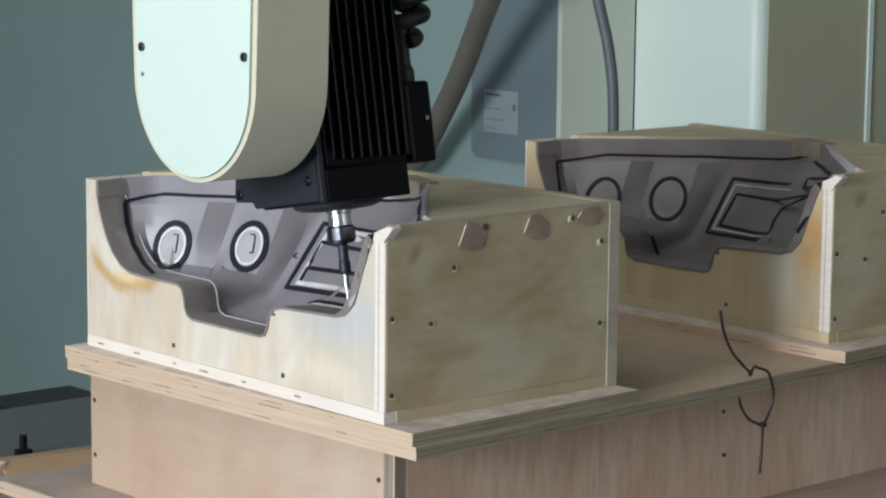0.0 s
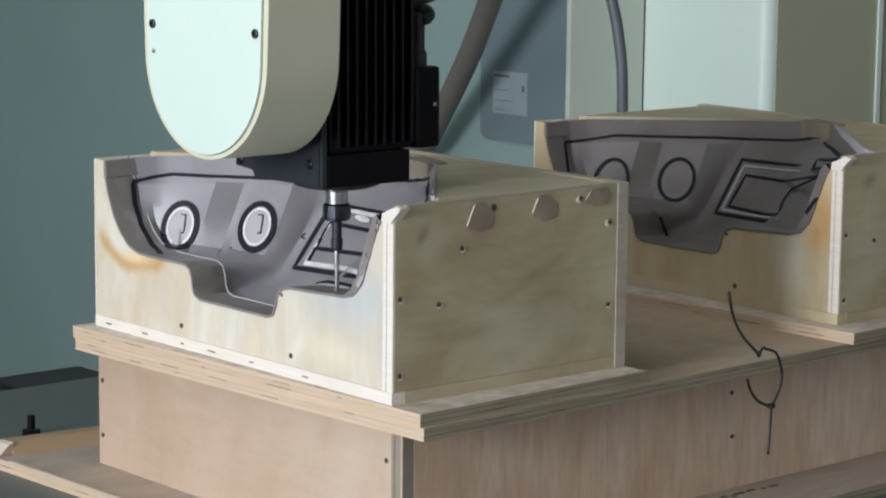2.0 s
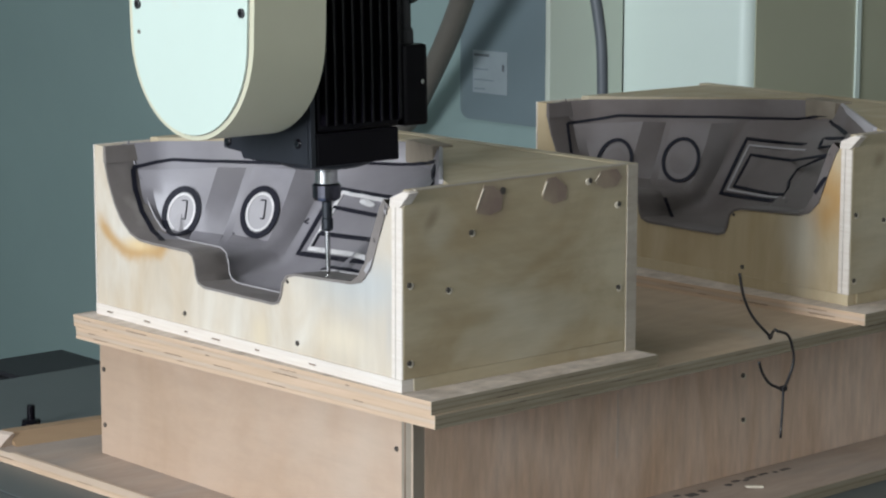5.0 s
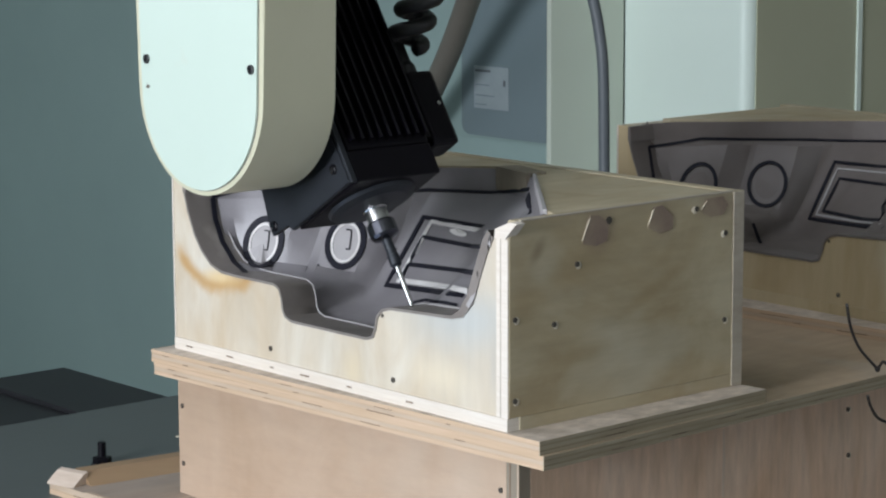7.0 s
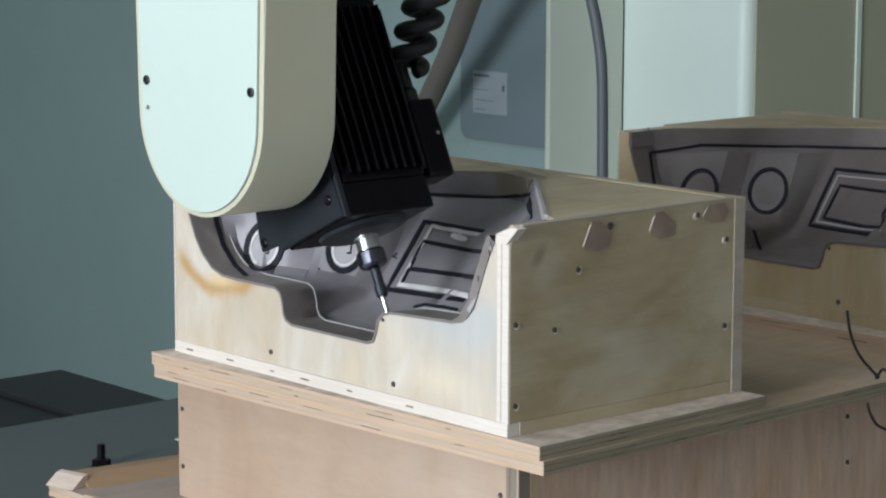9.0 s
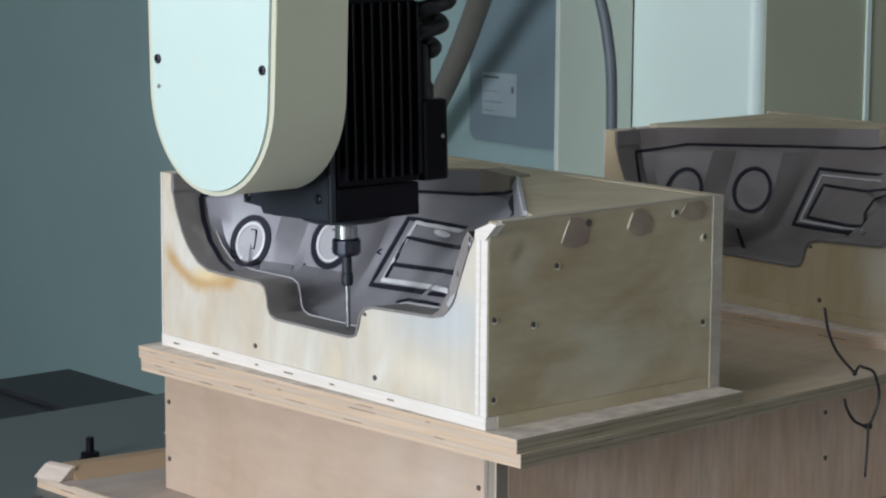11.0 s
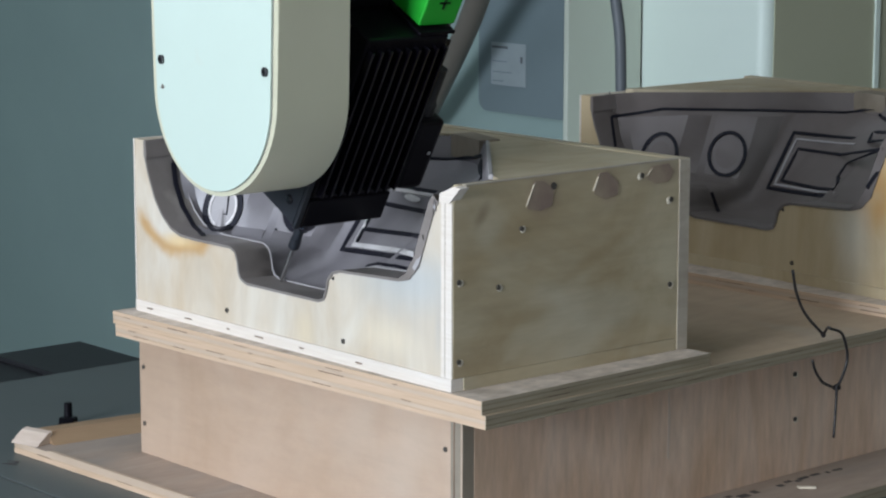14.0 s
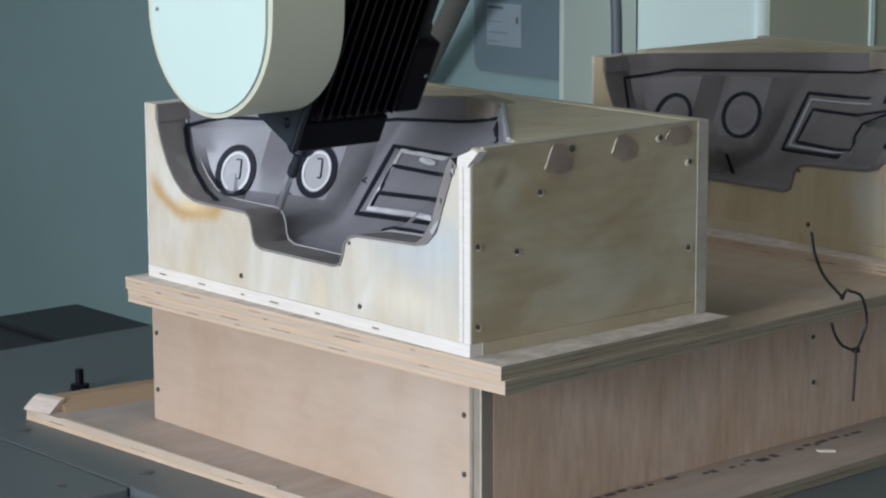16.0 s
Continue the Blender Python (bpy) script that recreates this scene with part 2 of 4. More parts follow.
GREY = material("grey_moulded_plastic", (0.252, 0.238, 0.250), 0.36, dark=(0.180, 0.165, 0.170), scale=9, amount=0.8, bump=0.15, fine=400,
                stain=(0.34, 0.32, 0.32), stain_scale=5, stain_cut=(0.5, 0.75))
# darker GREY: the first box's shade put into the colour, plus brown dust
GREY_BROWN_SHADED = material("dusty_shaded_brown_grey_plastic", (0.175, 0.150, 0.140), 0.5, dark=(0.115, 0.094, 0.084), scale=7, amount=0.9, warp=0.6, bump=0.15, fine=400,
                      stain=(0.22, 0.20, 0.195), stain_scale=5, stain_cut=(0.5, 0.75))
LIP = material("brown_grey_trimmed_lip", (0.25, 0.222, 0.205), 0.5, dark=(0.185, 0.16, 0.142), scale=16, amount=0.9, bump=0.15, stain=(0.34, 0.31, 0.27), stain_scale=14, stain_cut=(0.58, 0.75))
GREY_LIGHT = material("dusty_grey_plastic", (0.42, 0.40, 0.40), 0.6, dark=(0.34, 0.32, 0.32), scale=14, amount=0.6)
INK = material("black_marker_ink", (0.008, 0.008, 0.014), 0.6, dark=(0.022, 0.022, 0.032), scale=40, spec=0.2)
DUST = material("white_sanded_plastic", (0.76, 0.74, 0.72), 0.7, dark=(0.52, 0.49, 0.47), scale=30, amount=0.7)
ARM_PAINT = material("pale_cream_robot_paint", (0.585, 0.57, 0.425), 0.4, dark=(0.52, 0.505, 0.365), scale=5, amount=0.7, bump=0.05,
                     stain=(0.55, 0.50, 0.38), stain_scale=9, stain_cut=(0.66, 0.85))
PLATE_PAINT = material("white_cover_paint", (0.535, 0.635, 0.56), 0.4, dark=(0.50, 0.59, 0.515), scale=4, amount=0.6,
                       stain=(0.55, 0.52, 0.42), stain_scale=12, stain_cut=(0.7, 0.9))
BLACK = material("black_anodised_metal", (0.004, 0.0035, 0.005), 0.35, 0.0, dark=(0.007, 0.006, 0.009), scale=20, amount=0.7, spec=0.14)
STEEL_DARK = material("blued_steel_bracket", (0.034, 0.038, 0.046), 0.45, 0.4, dark=(0.022, 0.025, 0.03), scale=18, amount=0.7, bump=0.1)
CHROME = material("polished_steel", (0.66, 0.66, 0.66), 0.27, 1.0, dark=(0.45, 0.45, 0.46), scale=30, amount=0.5)
NUT_STEEL = material("dark_steel_nut", (0.16, 0.16, 0.19), 0.25, 1.0, dark=(0.1, 0.1, 0.12), scale=30)
GREEN = material("bright_green_cover", (0.02, 0.42, 0.03), 0.45, dark=(0.015, 0.34, 0.025), scale=6)
RIB_BLACK = material("black_painted_cooling_rib", (0.004, 0.0035, 0.0055), 0.2, dark=(0.007, 0.006, 0.009), scale=20, amount=0.7, spec=0.35)
RUBBER = material("black_rubber", (0.012, 0.012, 0.014), 0.5, dark=(0.02, 0.02, 0.02), scale=20)
TEAL = material("teal_wall_paint", (0.282, 0.382, 0.362), 0.6, dark=(0.248, 0.340, 0.322), scale=2, amount=0.8, bump=0.05)
PANEL_GREY = material("blue_grey_panel_paint", (0.17, 0.22, 0.235), 0.5, dark=(0.15, 0.20, 0.215), scale=3)
CABINET = material("pale_green_cabinet_paint", (0.76, 0.87, 0.795), 0.42, dark=(0.72, 0.83, 0.75), scale=3, amount=0.6)
POST_PAINT = material("pale_grey_green_post_paint", (0.58, 0.63, 0.54), 0.5, dark=(0.54, 0.58, 0.49), scale=3, amount=0.6)
OLIVE = material("shaded_cream_cabinet_paint", (0.475, 0.485, 0.35), 0.5, dark=(0.425, 0.43, 0.30), scale=3, amount=0.6)
PIPE = material("brown_grey_hose", (0.17, 0.155, 0.13), 0.6, dark=(0.13, 0.12, 0.10), scale=10, bump=0.1)
CABLE = material("grey_cable_sheath", (0.10, 0.115, 0.125), 0.5, dark=(0.08, 0.09, 0.10), scale=20)
TABLE_PAINT = material("grey_green_machine_table", (0.100, 0.114, 0.110), 0.45, 0.1, dark=(0.095, 0.105, 0.101), scale=5, amount=0.8, bump=0.1,
                       stain=(0.10, 0.10, 0.095), stain_scale=4, stain_cut=(0.6, 0.8))
COVER_BLACK = material("black_way_cover", (0.012, 0.012, 0.014), 0.5, dark=(0.018, 0.018, 0.020), scale=8)
BLUE_STEEL = material("bright_ground_steel", (0.45, 0.55, 0.68), 0.25, 0.9, dark=(0.35, 0.42, 0.55), scale=10)
CONCRETE = material("grey_concrete_floor", (0.22, 0.21, 0.19), 0.8, dark=(0.16, 0.15, 0.14), scale=3, amount=0.8, bump=0.2)
ROOM_PAINT = material("plain_room_paint", (0.45, 0.47, 0.42), 0.7, dark=(0.40, 0.42, 0.38), scale=2)
PAPER = material("pale_printed_label", (0.31, 0.36, 0.375), 0.5, dark=(0.25, 0.30, 0.315), scale=30)
TIE = material("black_plastic_tie", (0.012, 0.010, 0.010), 0.4, dark=(0.02, 0.018, 0.018), scale=30)
STAMP = material("faded_black_stamp_ink", (0.04, 0.036, 0.034), 0.7, dark=(0.10, 0.085, 0.075), scale=60, amount=1.0)
PLUM = material("plum_stained_filler", (0.24, 0.17, 0.135), 0.6, dark=(0.38, 0.30, 0.21), scale=22, amount=0.9)

# ---------------------------------------------------------------- mesh tools


def mesh_of(name, bm, mat, smooth=False):
    bmesh.ops.recalc_face_normals(bm, faces=bm.faces)
    me = bpy.data.meshes.new(name)
    bm.to_mesh(me)
    bm.free()
    for m in (mat if isinstance(mat, (list, tuple)) else [mat]):
        me.materials.append(m)
    if smooth:
        for p in me.polygons:
            p.use_smooth = True
    return me


def part(name, bm, mat, parent=None, label="", m=None, smooth=False):
    ob = new(name, mesh_of(name, bm, mat, smooth))
    if parent:
        ob.parent = parent
    if m is not None:
        ob.matrix_basis = m
    if label:
        tagged(ob, label)
    return ob


def thing(name, label, category, group="", kind="", place=(0, 0, 0)):
    ob = tagged(new(name), label, category, group, kind)
    ob.location = place
    return ob


def box(x0, x1, y0, y1, z0, z1, bevel=0.0, bm=None):
    b = bm or bmesh.new()
    made = bmesh.ops.create_cube(b, size=1.0, matrix=Matrix.Translation(((x0 + x1) / 2, (y0 + y1) / 2, (z0 + z1) / 2)) @ Matrix.Diagonal((x1 - x0, y1 - y0, z1 - z0, 1)))
    if bevel:
        edges = {e for v in made["verts"] for e in v.link_edges}
        bmesh.ops.bevel(b, geom=list(edges), offset=bevel, segments=2, affect="EDGES", profile=0.6)
    return b


def prism(outline, d0, d1, axis="y", bm=None, bevel=0.0):
    """An outline (pairs) carried from d0 to d1 along an axis: 'y' takes (x, z), 'z' (x, y), 'x' (y, z)."""
    b = bm or bmesh.new()

    def at(p, d):
        return {"y": (p[0], d, p[1]), "z": (p[0], p[1], d), "x": (d, p[0], p[1])}[axis]
    lo = [b.verts.new(at(p, d0)) for p in outline]
    hi = [b.verts.new(at(p, d1)) for p in outline]
    n = len(outline)
    f0, f1 = b.faces.new(lo), b.faces.new(hi[::-1])
    for i in range(n):
        b.faces.new((lo[i], lo[(i + 1) % n], hi[(i + 1) % n], hi[i]))
    if bevel:
        edges = list(f0.edges) + list(f1.edges)
        bmesh.ops.bevel(b, geom=edges, offset=bevel, segments=2, affect="EDGES")
    return b


def turned(profile, steps=32, axis="z", bm=None, at=(0, 0, 0)):
    """A lathe shape from (radius, height) pairs about an axis through at."""
    b = bm or bmesh.new()
    rings = []
    for r, h in profile:
        ring = []
        for i in range(steps):
            a = 2 * math.pi * i / steps
            u, v = max(r, 1e-5) * math.cos(a), max(r, 1e-5) * math.sin(a)
            p = {"z": (u, v, h), "y": (u, h, v), "x": (h, u, v)}[axis]
            ring.append(b.verts.new(Vector(p) + Vector(at)))
        rings.append(ring)
    for a, c in zip(rings, rings[1:]):
        for i in range(steps):
            b.faces.new((a[i], a[(i + 1) % steps], c[(i + 1) % steps], c[i]))
    b.faces.new(rings[0])
    b.faces.new(rings[-1][::-1])
    return b


def tube(points, radius, sides=10, bm=None, closed=False):
    """A round bar along points."""
    b = bm or bmesh.new()
    pts = [Vector(p) for p in points]
    rings = []
    up = Vector((0.3, 0.2, 0.93)).normalized()
    for i, p in enumerate(pts):
        d = (pts[min(i + 1, len(pts) - 1)] - pts[max(i - 1, 0)]).normalized()
        s = d.cross(up)
        if s.length < 0.05:
            s = d.cross(Vector((1, 0, 0)))
        s.normalize()
        w = s.cross(d)
        rings.append([b.verts.new(p + radius * (math.cos(2 * math.pi * k / sides) * s + math.sin(2 * math.pi * k / sides) * w)) for k in range(sides)])
    for a, c in zip(rings, rings[1:]):
        for k in range(sides):
            b.faces.new((a[k], a[(k + 1) % sides], c[(k + 1) % sides], c[k]))
    b.faces.new(rings[0])
    b.faces.new(rings[-1][::-1])
    return b


def smooth_line(pts, per=8):
    """Catmull-Rom through pts."""
    pts = [Vector(p) for p in pts]
    ext = [pts[0] * 2 - pts[1]] + pts + [pts[-1] * 2 - pts[-2]]
    out = []
    for i in range(len(pts) - 1):
        a, b, c, d = ext[i:i + 4]
        for k in range(per):
            t = k / per
            out.append(0.5 * (2 * b + (c - a) * t + (2 * a - 5 * b + 4 * c - d) * t * t + (3 * b - a - 3 * c + d) * t ** 3))
    return out + [pts[-1]]


Z0 = FLOOR_TO_FIXTURE
MOVING = []  # things that ride on the machine table


def riding(ob):
    MOVING.append((ob, ob.matrix_basis.copy()))
    return ob


# ---------------------------------------------------------------- room
def room():
    part_list = (("floor", (-5.6, 6.2, -5.2, 5.2, -0.1, 0.0), CONCRETE, "grey concrete workshop floor"),
                 ("wall_west", (-5.6, -5.5, -5.2, 5.2, 0.0, 4.0), TEAL, "teal painted workshop wall"),
                 ("wall_north", (-5.5, 6.1, 5.1, 5.2, 0.0, 4.0), ROOM_PAINT, "pale painted workshop wall"))
    for name, b, mat, label in part_list:
        tagged(part(name, box(*b), mat), label, name.split("_")[0], kind="structure")
    # ceiling with an added opening over the roof fill lamp, left open under the sky
    top = bmesh.new()
    for b in ((-5.6, -1.75, -5.2, 5.2, 4.0, 4.1), (0.75, 6.2, -5.2, 5.2, 4.0, 4.1), (-1.75, 0.75, -5.2, -2.65, 4.0, 4.1), (-1.75, 0.75, -0.55, 5.2, 4.0, 4.1)):
        box(*b, bm=top)
    tagged(part("ceiling", top, ROOM_PAINT), "plain painted workshop ceiling with an added opening for fill light", "ceiling", kind="structure")
    # walls with openings behind the area lamps: a window south, added for fill east
    south = bmesh.new()
    for b in ((-5.5, -0.02, -5.1, -5.0, 0, 4), (1.52, 6.1, -5.1, -5.0, 0, 4), (-0.02, 1.52, -5.1, -5.0, 0, 1.38), (-0.02, 1.52, -5.1, -5.0, 2.92, 4)):
        box(*b, bm=south)
    tagged(part("wall_south", south, ROOM_PAINT), "pale painted workshop wall with an unseen opening for an area lamp", "wall", kind="structure")
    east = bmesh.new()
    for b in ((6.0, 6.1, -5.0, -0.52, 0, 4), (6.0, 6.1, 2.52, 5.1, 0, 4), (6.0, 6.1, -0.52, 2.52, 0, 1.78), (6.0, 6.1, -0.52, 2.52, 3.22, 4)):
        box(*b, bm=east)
    tagged(part("wall_east", east, ROOM_PAINT), "pale painted workshop wall with an unseen opening for an area lamp", "wall", kind="structure")


room()


def background():
    # teal partition with its end face
    b = box(-5.5, -2.003, 2.2, 2.46, 0, 3.6, 0.004)
    tagged(part("wall_partition", b, TEAL), "teal painted steel partition behind the machine", "wall", kind="structure")
    p = thing("corner_post", "cream painted steel post at the end of the teal partition", "post")
    part("post_body", box(-2.001, -1.985, 2.186, 2.44, 0, 3.6, 0.003), POST_PAINT, p)
    # shallow electrical panel on the partition
    e = thing("electrical_panel", "blue-grey steel electrical panel with a faded printed label", "electrical panel")
    r, x0, x1, z0, z1 = 0.03, -2.317, -2.0015, Z0 - 0.012, Z0 + 0.75
    out = [(x1, z0), (x1, z1), (x0, z1)] + [(x0 + r - r * math.cos(a), z0 + r - r * math.sin(a)) for a in [math.pi / 2 * k / 6 for k in range(7)]]
    part("panel_body", prism(out, 2.187, 2.199, "y"), PANEL_GREY, e)
    part("label", box(-2.267, -2.138, 2.185, 2.1868, Z0 + 0.058, Z0 + 0.166), PAPER, e, "faded pale printed label")
    part("print_line", box(-2.262, -2.205, 2.1838, 2.1848, Z0 + 0.151, Z0 + 0.157), CABLE, e)
    part("print_line", box(-2.156, -2.149, 2.1838, 2.1848, Z0 + 0.118, Z0 + 0.134), CABLE, e)
    for u, w in ((0.035, 0.05), (0.062, 0.07), (0.085, 0.04)):
        part("print_line", box(-2.260, -2.260 + w, 2.1838, 2.1848, Z0 + 0.152 - u, Z0 + 0.1545 - u), PANEL_GREY, e)
    # big pale cabinet, its right flank and the next one
    c = thing("control_cabinet", "pale green steel control cabinet with rounded corner", "cabinet")
    r, x0, x1, y0, y1 = 0.03, -1.985, -1.575, 2.444, 2.86
    arc = [(x1 - r + r * math.sin(a), y0 + r - r * math.cos(a)) for a in [math.pi / 2 * k / 8 for k in range(9)]]
    part("cabinet_body", prism([(x0, y0)] + arc + [(x1, y1), (x0, y1)], 0, 3.2, "z"), CABINET, c)
    # the cabinet's shaded flank, put in as a duller sheet over its side
    part("flank_panel", box(-1.5748, -1.572, 2.476, 2.86, 0.02, 3.2), OLIVE, c, "cream side panel with its shade in the colour")
    part("seam_strip", box(-1.5719, -1.566, 2.846, 2.862, 0.02, 3.2), CABINET, c)
    part("screw", turned([(0.004, -1.5719), (0.004, -1.5700)], 10, "x", at=(0, 2.71, 0)), SCREW, c)
    d = thing("tall_cabinet", "cream painted steel cabinet beside the control cabinet", "cabinet")
    part("cabinet_body", box(-1.95, -1.572, 2.872, 3.9, 0, 3.2, 0.004), OLIVE, d)
    # slanting hose in front of the panel
    h = thing("extraction_hose", "brown-grey extraction hose slanting across the teal partition", "hose")
    run = smooth_line([(-1.551, 1.700, Z0 +0.677), (-1.929, 1.895, Z0 +0.413), (-2.152, 2.000, Z0 +0.213), (-2.397, 2.090, Z0 -0.005), (-2.537, 2.100, Z0 -0.180), (-2.587, 2.100, 0.01)], 8)
    part("hose_body", tube(run, 0.0285, 20), PIPE, h, smooth=True)
    g = thing("hanging_cable", "grey cable hanging in front of the cabinets", "cable")
    pts = smooth_line([(-1.390, 1.55, Z0 + 0.958), (-1.243, 1.55, Z0 + 0.577), (-1.211, 1.55, Z0 + 0.456), (-1.175, 1.55, Z0 + 0.344), (-1.159, 1.55, Z0 + 0.197), (-1.161, 1.55, Z0 - 0.252), (-1.25, 1.6, 0.02)], 8)
    part("cable_body", tube(pts, 0.0117, 12), CABLE, g, smooth=True)


background()


# ---------------------------------------------------------------- machine bed and sliding table
def machine():
    bed = thing("machine_bed", "grey-green machine bed with a black folding way cover", "machine bed")
    part("bed_base", box(-1.58, 2.2, -0.2, 0.52, 0, Z0 - 0.42, 0.01), TABLE_PAINT, bed)
    cover = part("way_cover", box(-1.640, -0.9, -0.6, 0.556, Z0 - 0.36, Z0 - 0.300, 0.002), COVER_BLACK, bed, "black folding way cover")
    part("cover_fold", box(-1.638, -0.9, 0.36, 0.552, Z0 - 0.2998, Z0 - 0.290, 0.002), COVER_BLACK, cover)
    part("cover_leg", box(-1.62, -1.3, -0.5, 0.5, Z0 - 0.42, Z0 - 0.361), COVER_BLACK, bed)
    t = thing("machine_table", "grey-green steel machine table with seams and hand-written marks", "machine table", place=(0, 0, Z0))
    top = -0.238
    part("main_plate", box(-1.32, 1.2, -0.182, 1.75, top - 0.05, top, 0.003), TABLE_PAINT, t)
    part("front_plate", box(-1.32, -0.487, -0.62, -0.186, top - 0.05, top, 0.003), TABLE_PAINT, t)
    part("ground_strip", box(-0.484, 1.2, -0.62, -0.186, top - 0.05, top - 0.012, 0.002), BLUE_STEEL, t, "bright ground steel strip")
    part("carriage", box(-1.2, 1.1, -0.5, 1.6, top - 0.18, top - 0.051), TABLE_PAINT, t)
    for x, y, s in ((-0.846, -0.148, "2"), (-0.536, -0.142, "3")):
        cu = bpy.data.curves.new("mark", "FONT")
        cu.body, cu.size, cu.extrude = s, 0.036, 0.0003
        ob = new("mark_text", cu)
        dg = bpy.context.evaluated_depsgraph_get()
        me = bpy.data.meshes.new_from_object(ob.evaluated_get(dg))
        bpy.data.objects.remove(ob)
        me.materials.append(STAMP)
        m = new("mark", me)
        m.parent = t
        m.matrix_basis = pose(x, y, top + 0.0006, 0, 0, 28) @ Matrix.Diagonal((1.5, 0.8, 1, 1))
    part("screw", turned([(0.006, top - 0.001), (0.006, top + 0.001)], 12, at=(-0.55, -0.25, 0)), SCREW, t)
    part("screw", turned([(0.005, top - 0.001), (0.005, top + 0.001)], 12, at=(-1.06, 0.25, 0)), TORN_AND_LIT, t)
    riding(t)
    b = thing("clamping_bolt", "black clamping bolt standing on the machine table", "bolt", place=(-0.990, 0.058, Z0 + top))
    part("hex_nut", turned([(0.0135, 0), (0.0145, 0.002), (0.0145, 0.011), (0.012, 0.0125)], 6), BLACK, b)
    part("stud", turned([(0.0065, 0.0125), (0.0065, 0.0335), (0.0055, 0.0355)], 16), BLACK, b)
    part("washer", turned([(0.0175, 0), (0.0175, 0.0015)], 24), STEEL_DARK, b)
    riding(b)


machine()


# ---------------------------------------------------------------- plywood
def sheet(name, x0, x1, y0, y1, z0, z1, parent, top_mat=None, plies=5, label="", m=None):
    """A plywood board lying flat: a face sheet on top and bottom, and thin plies that show at its edges."""
    body = part(name, box(x0, x1, y0, y1, z0, z1, 0.0006), top_mat or PLY_TOP, parent, label, m)
    at = z0
    layers = ((0.24, PLY_TAN, 0.0010), (0.13, PLY_DARK, 0.0005), (0.26, PLY_LIGHT, 0.0009), (0.12, PLY_DARK, 0.0006), (0.25, PLY_TAN, 0.0011)) if plies > 3 else ((0.40, PLY_TAN, 0.0011), (0.14, PLY_DARK, 0.0005), (0.46, PLY_LIGHT, 0.0009))
    rng = random.Random(int(1000 * (z1 + 2)) + int(100 * y1))
    for share, mat, e in layers:
        a, c = at, at + share * (z1 - z0)
        at += share * (z1 - z0)
        bm = bmesh.new()
        box(x0 - e, x1, y0 - e, y0, a, c, bm=bm)
        box(x0 - e, x0, y0, y1, a, c, bm=bm)
        part("ply", bm, mat, body)
        # right and back edges: dusty olive copies with their shade in the colour
        side = bmesh.new()
        box(x1, x1 + e, y0 - e, y1 + e, a, c, bm=side)
        box(x0 - e, x1, y1, y1 + e, a, c, bm=side)
        part("ply", side, PLY_DARK_SHADED if mat is PLY_DARK else PLY_EDGE_SHADED, body)
        if mat is PLY_DARK:
            # open voids in the cross plies, each a narrow dark slot
            x = x0 + rng.uniform(0.02, 0.08)
            while x < x1 - 0.06:
                w = rng.uniform(0.008, 0.055)
                h = rng.uniform(0.25, 0.6) * (c - a)
                part("void", box(x, x + w, y0 - e - 0.0003, y0 - e, (a + c) / 2 - h / 2, (a + c) / 2 + h / 2), PLY_VOID, body)
                x += w + rng.uniform(0.06, 0.26)
            y = y0 + rng.uniform(0.05, 0.2)
            while y < y1 - 0.1:
                w = rng.uniform(0.01, 0.05)
                part("void", box(x1 + e, x1 + e + 0.0003, y, y + w, a + 0.2 * (c - a), c - 0.3 * (c - a)), PLY_VOID, body)
                y += w + rng.uniform(0.08, 0.3)
    return body


def screw_on(parent, place, axis, r=0.0045, mat=None, rim=0):
    """A countersunk screw head, or a torn hole with its lit side painted as a pale rim, on a face."""
    s = Vector({"x": (1, 0, 0), "y": (0, -1, 0)}[axis])
    base = Vector(place)
    if rim:
        # pale disc shifted sideways paints the lit inner wall of the hole
        bm = turned([(r, -0.002), (r, 0.0004), (r * 0.86, 0.0009)], 14, axis)
        part("hole_rim", bm, TORN_AND_LIT, parent, m=Matrix.Translation(base + Vector((0, 0.0028 * rim, -0.0014))))
        r *= 0.74
    h = (-0.002, 0.0012) if axis == "x" else (-0.0012, 0.002)
    return part("screw", turned([(r, h[0]), (r, h[1])], 14, axis), mat or SCREW, parent, m=Matrix.Translation(base + (s * 0.0004 if rim else Vector())))


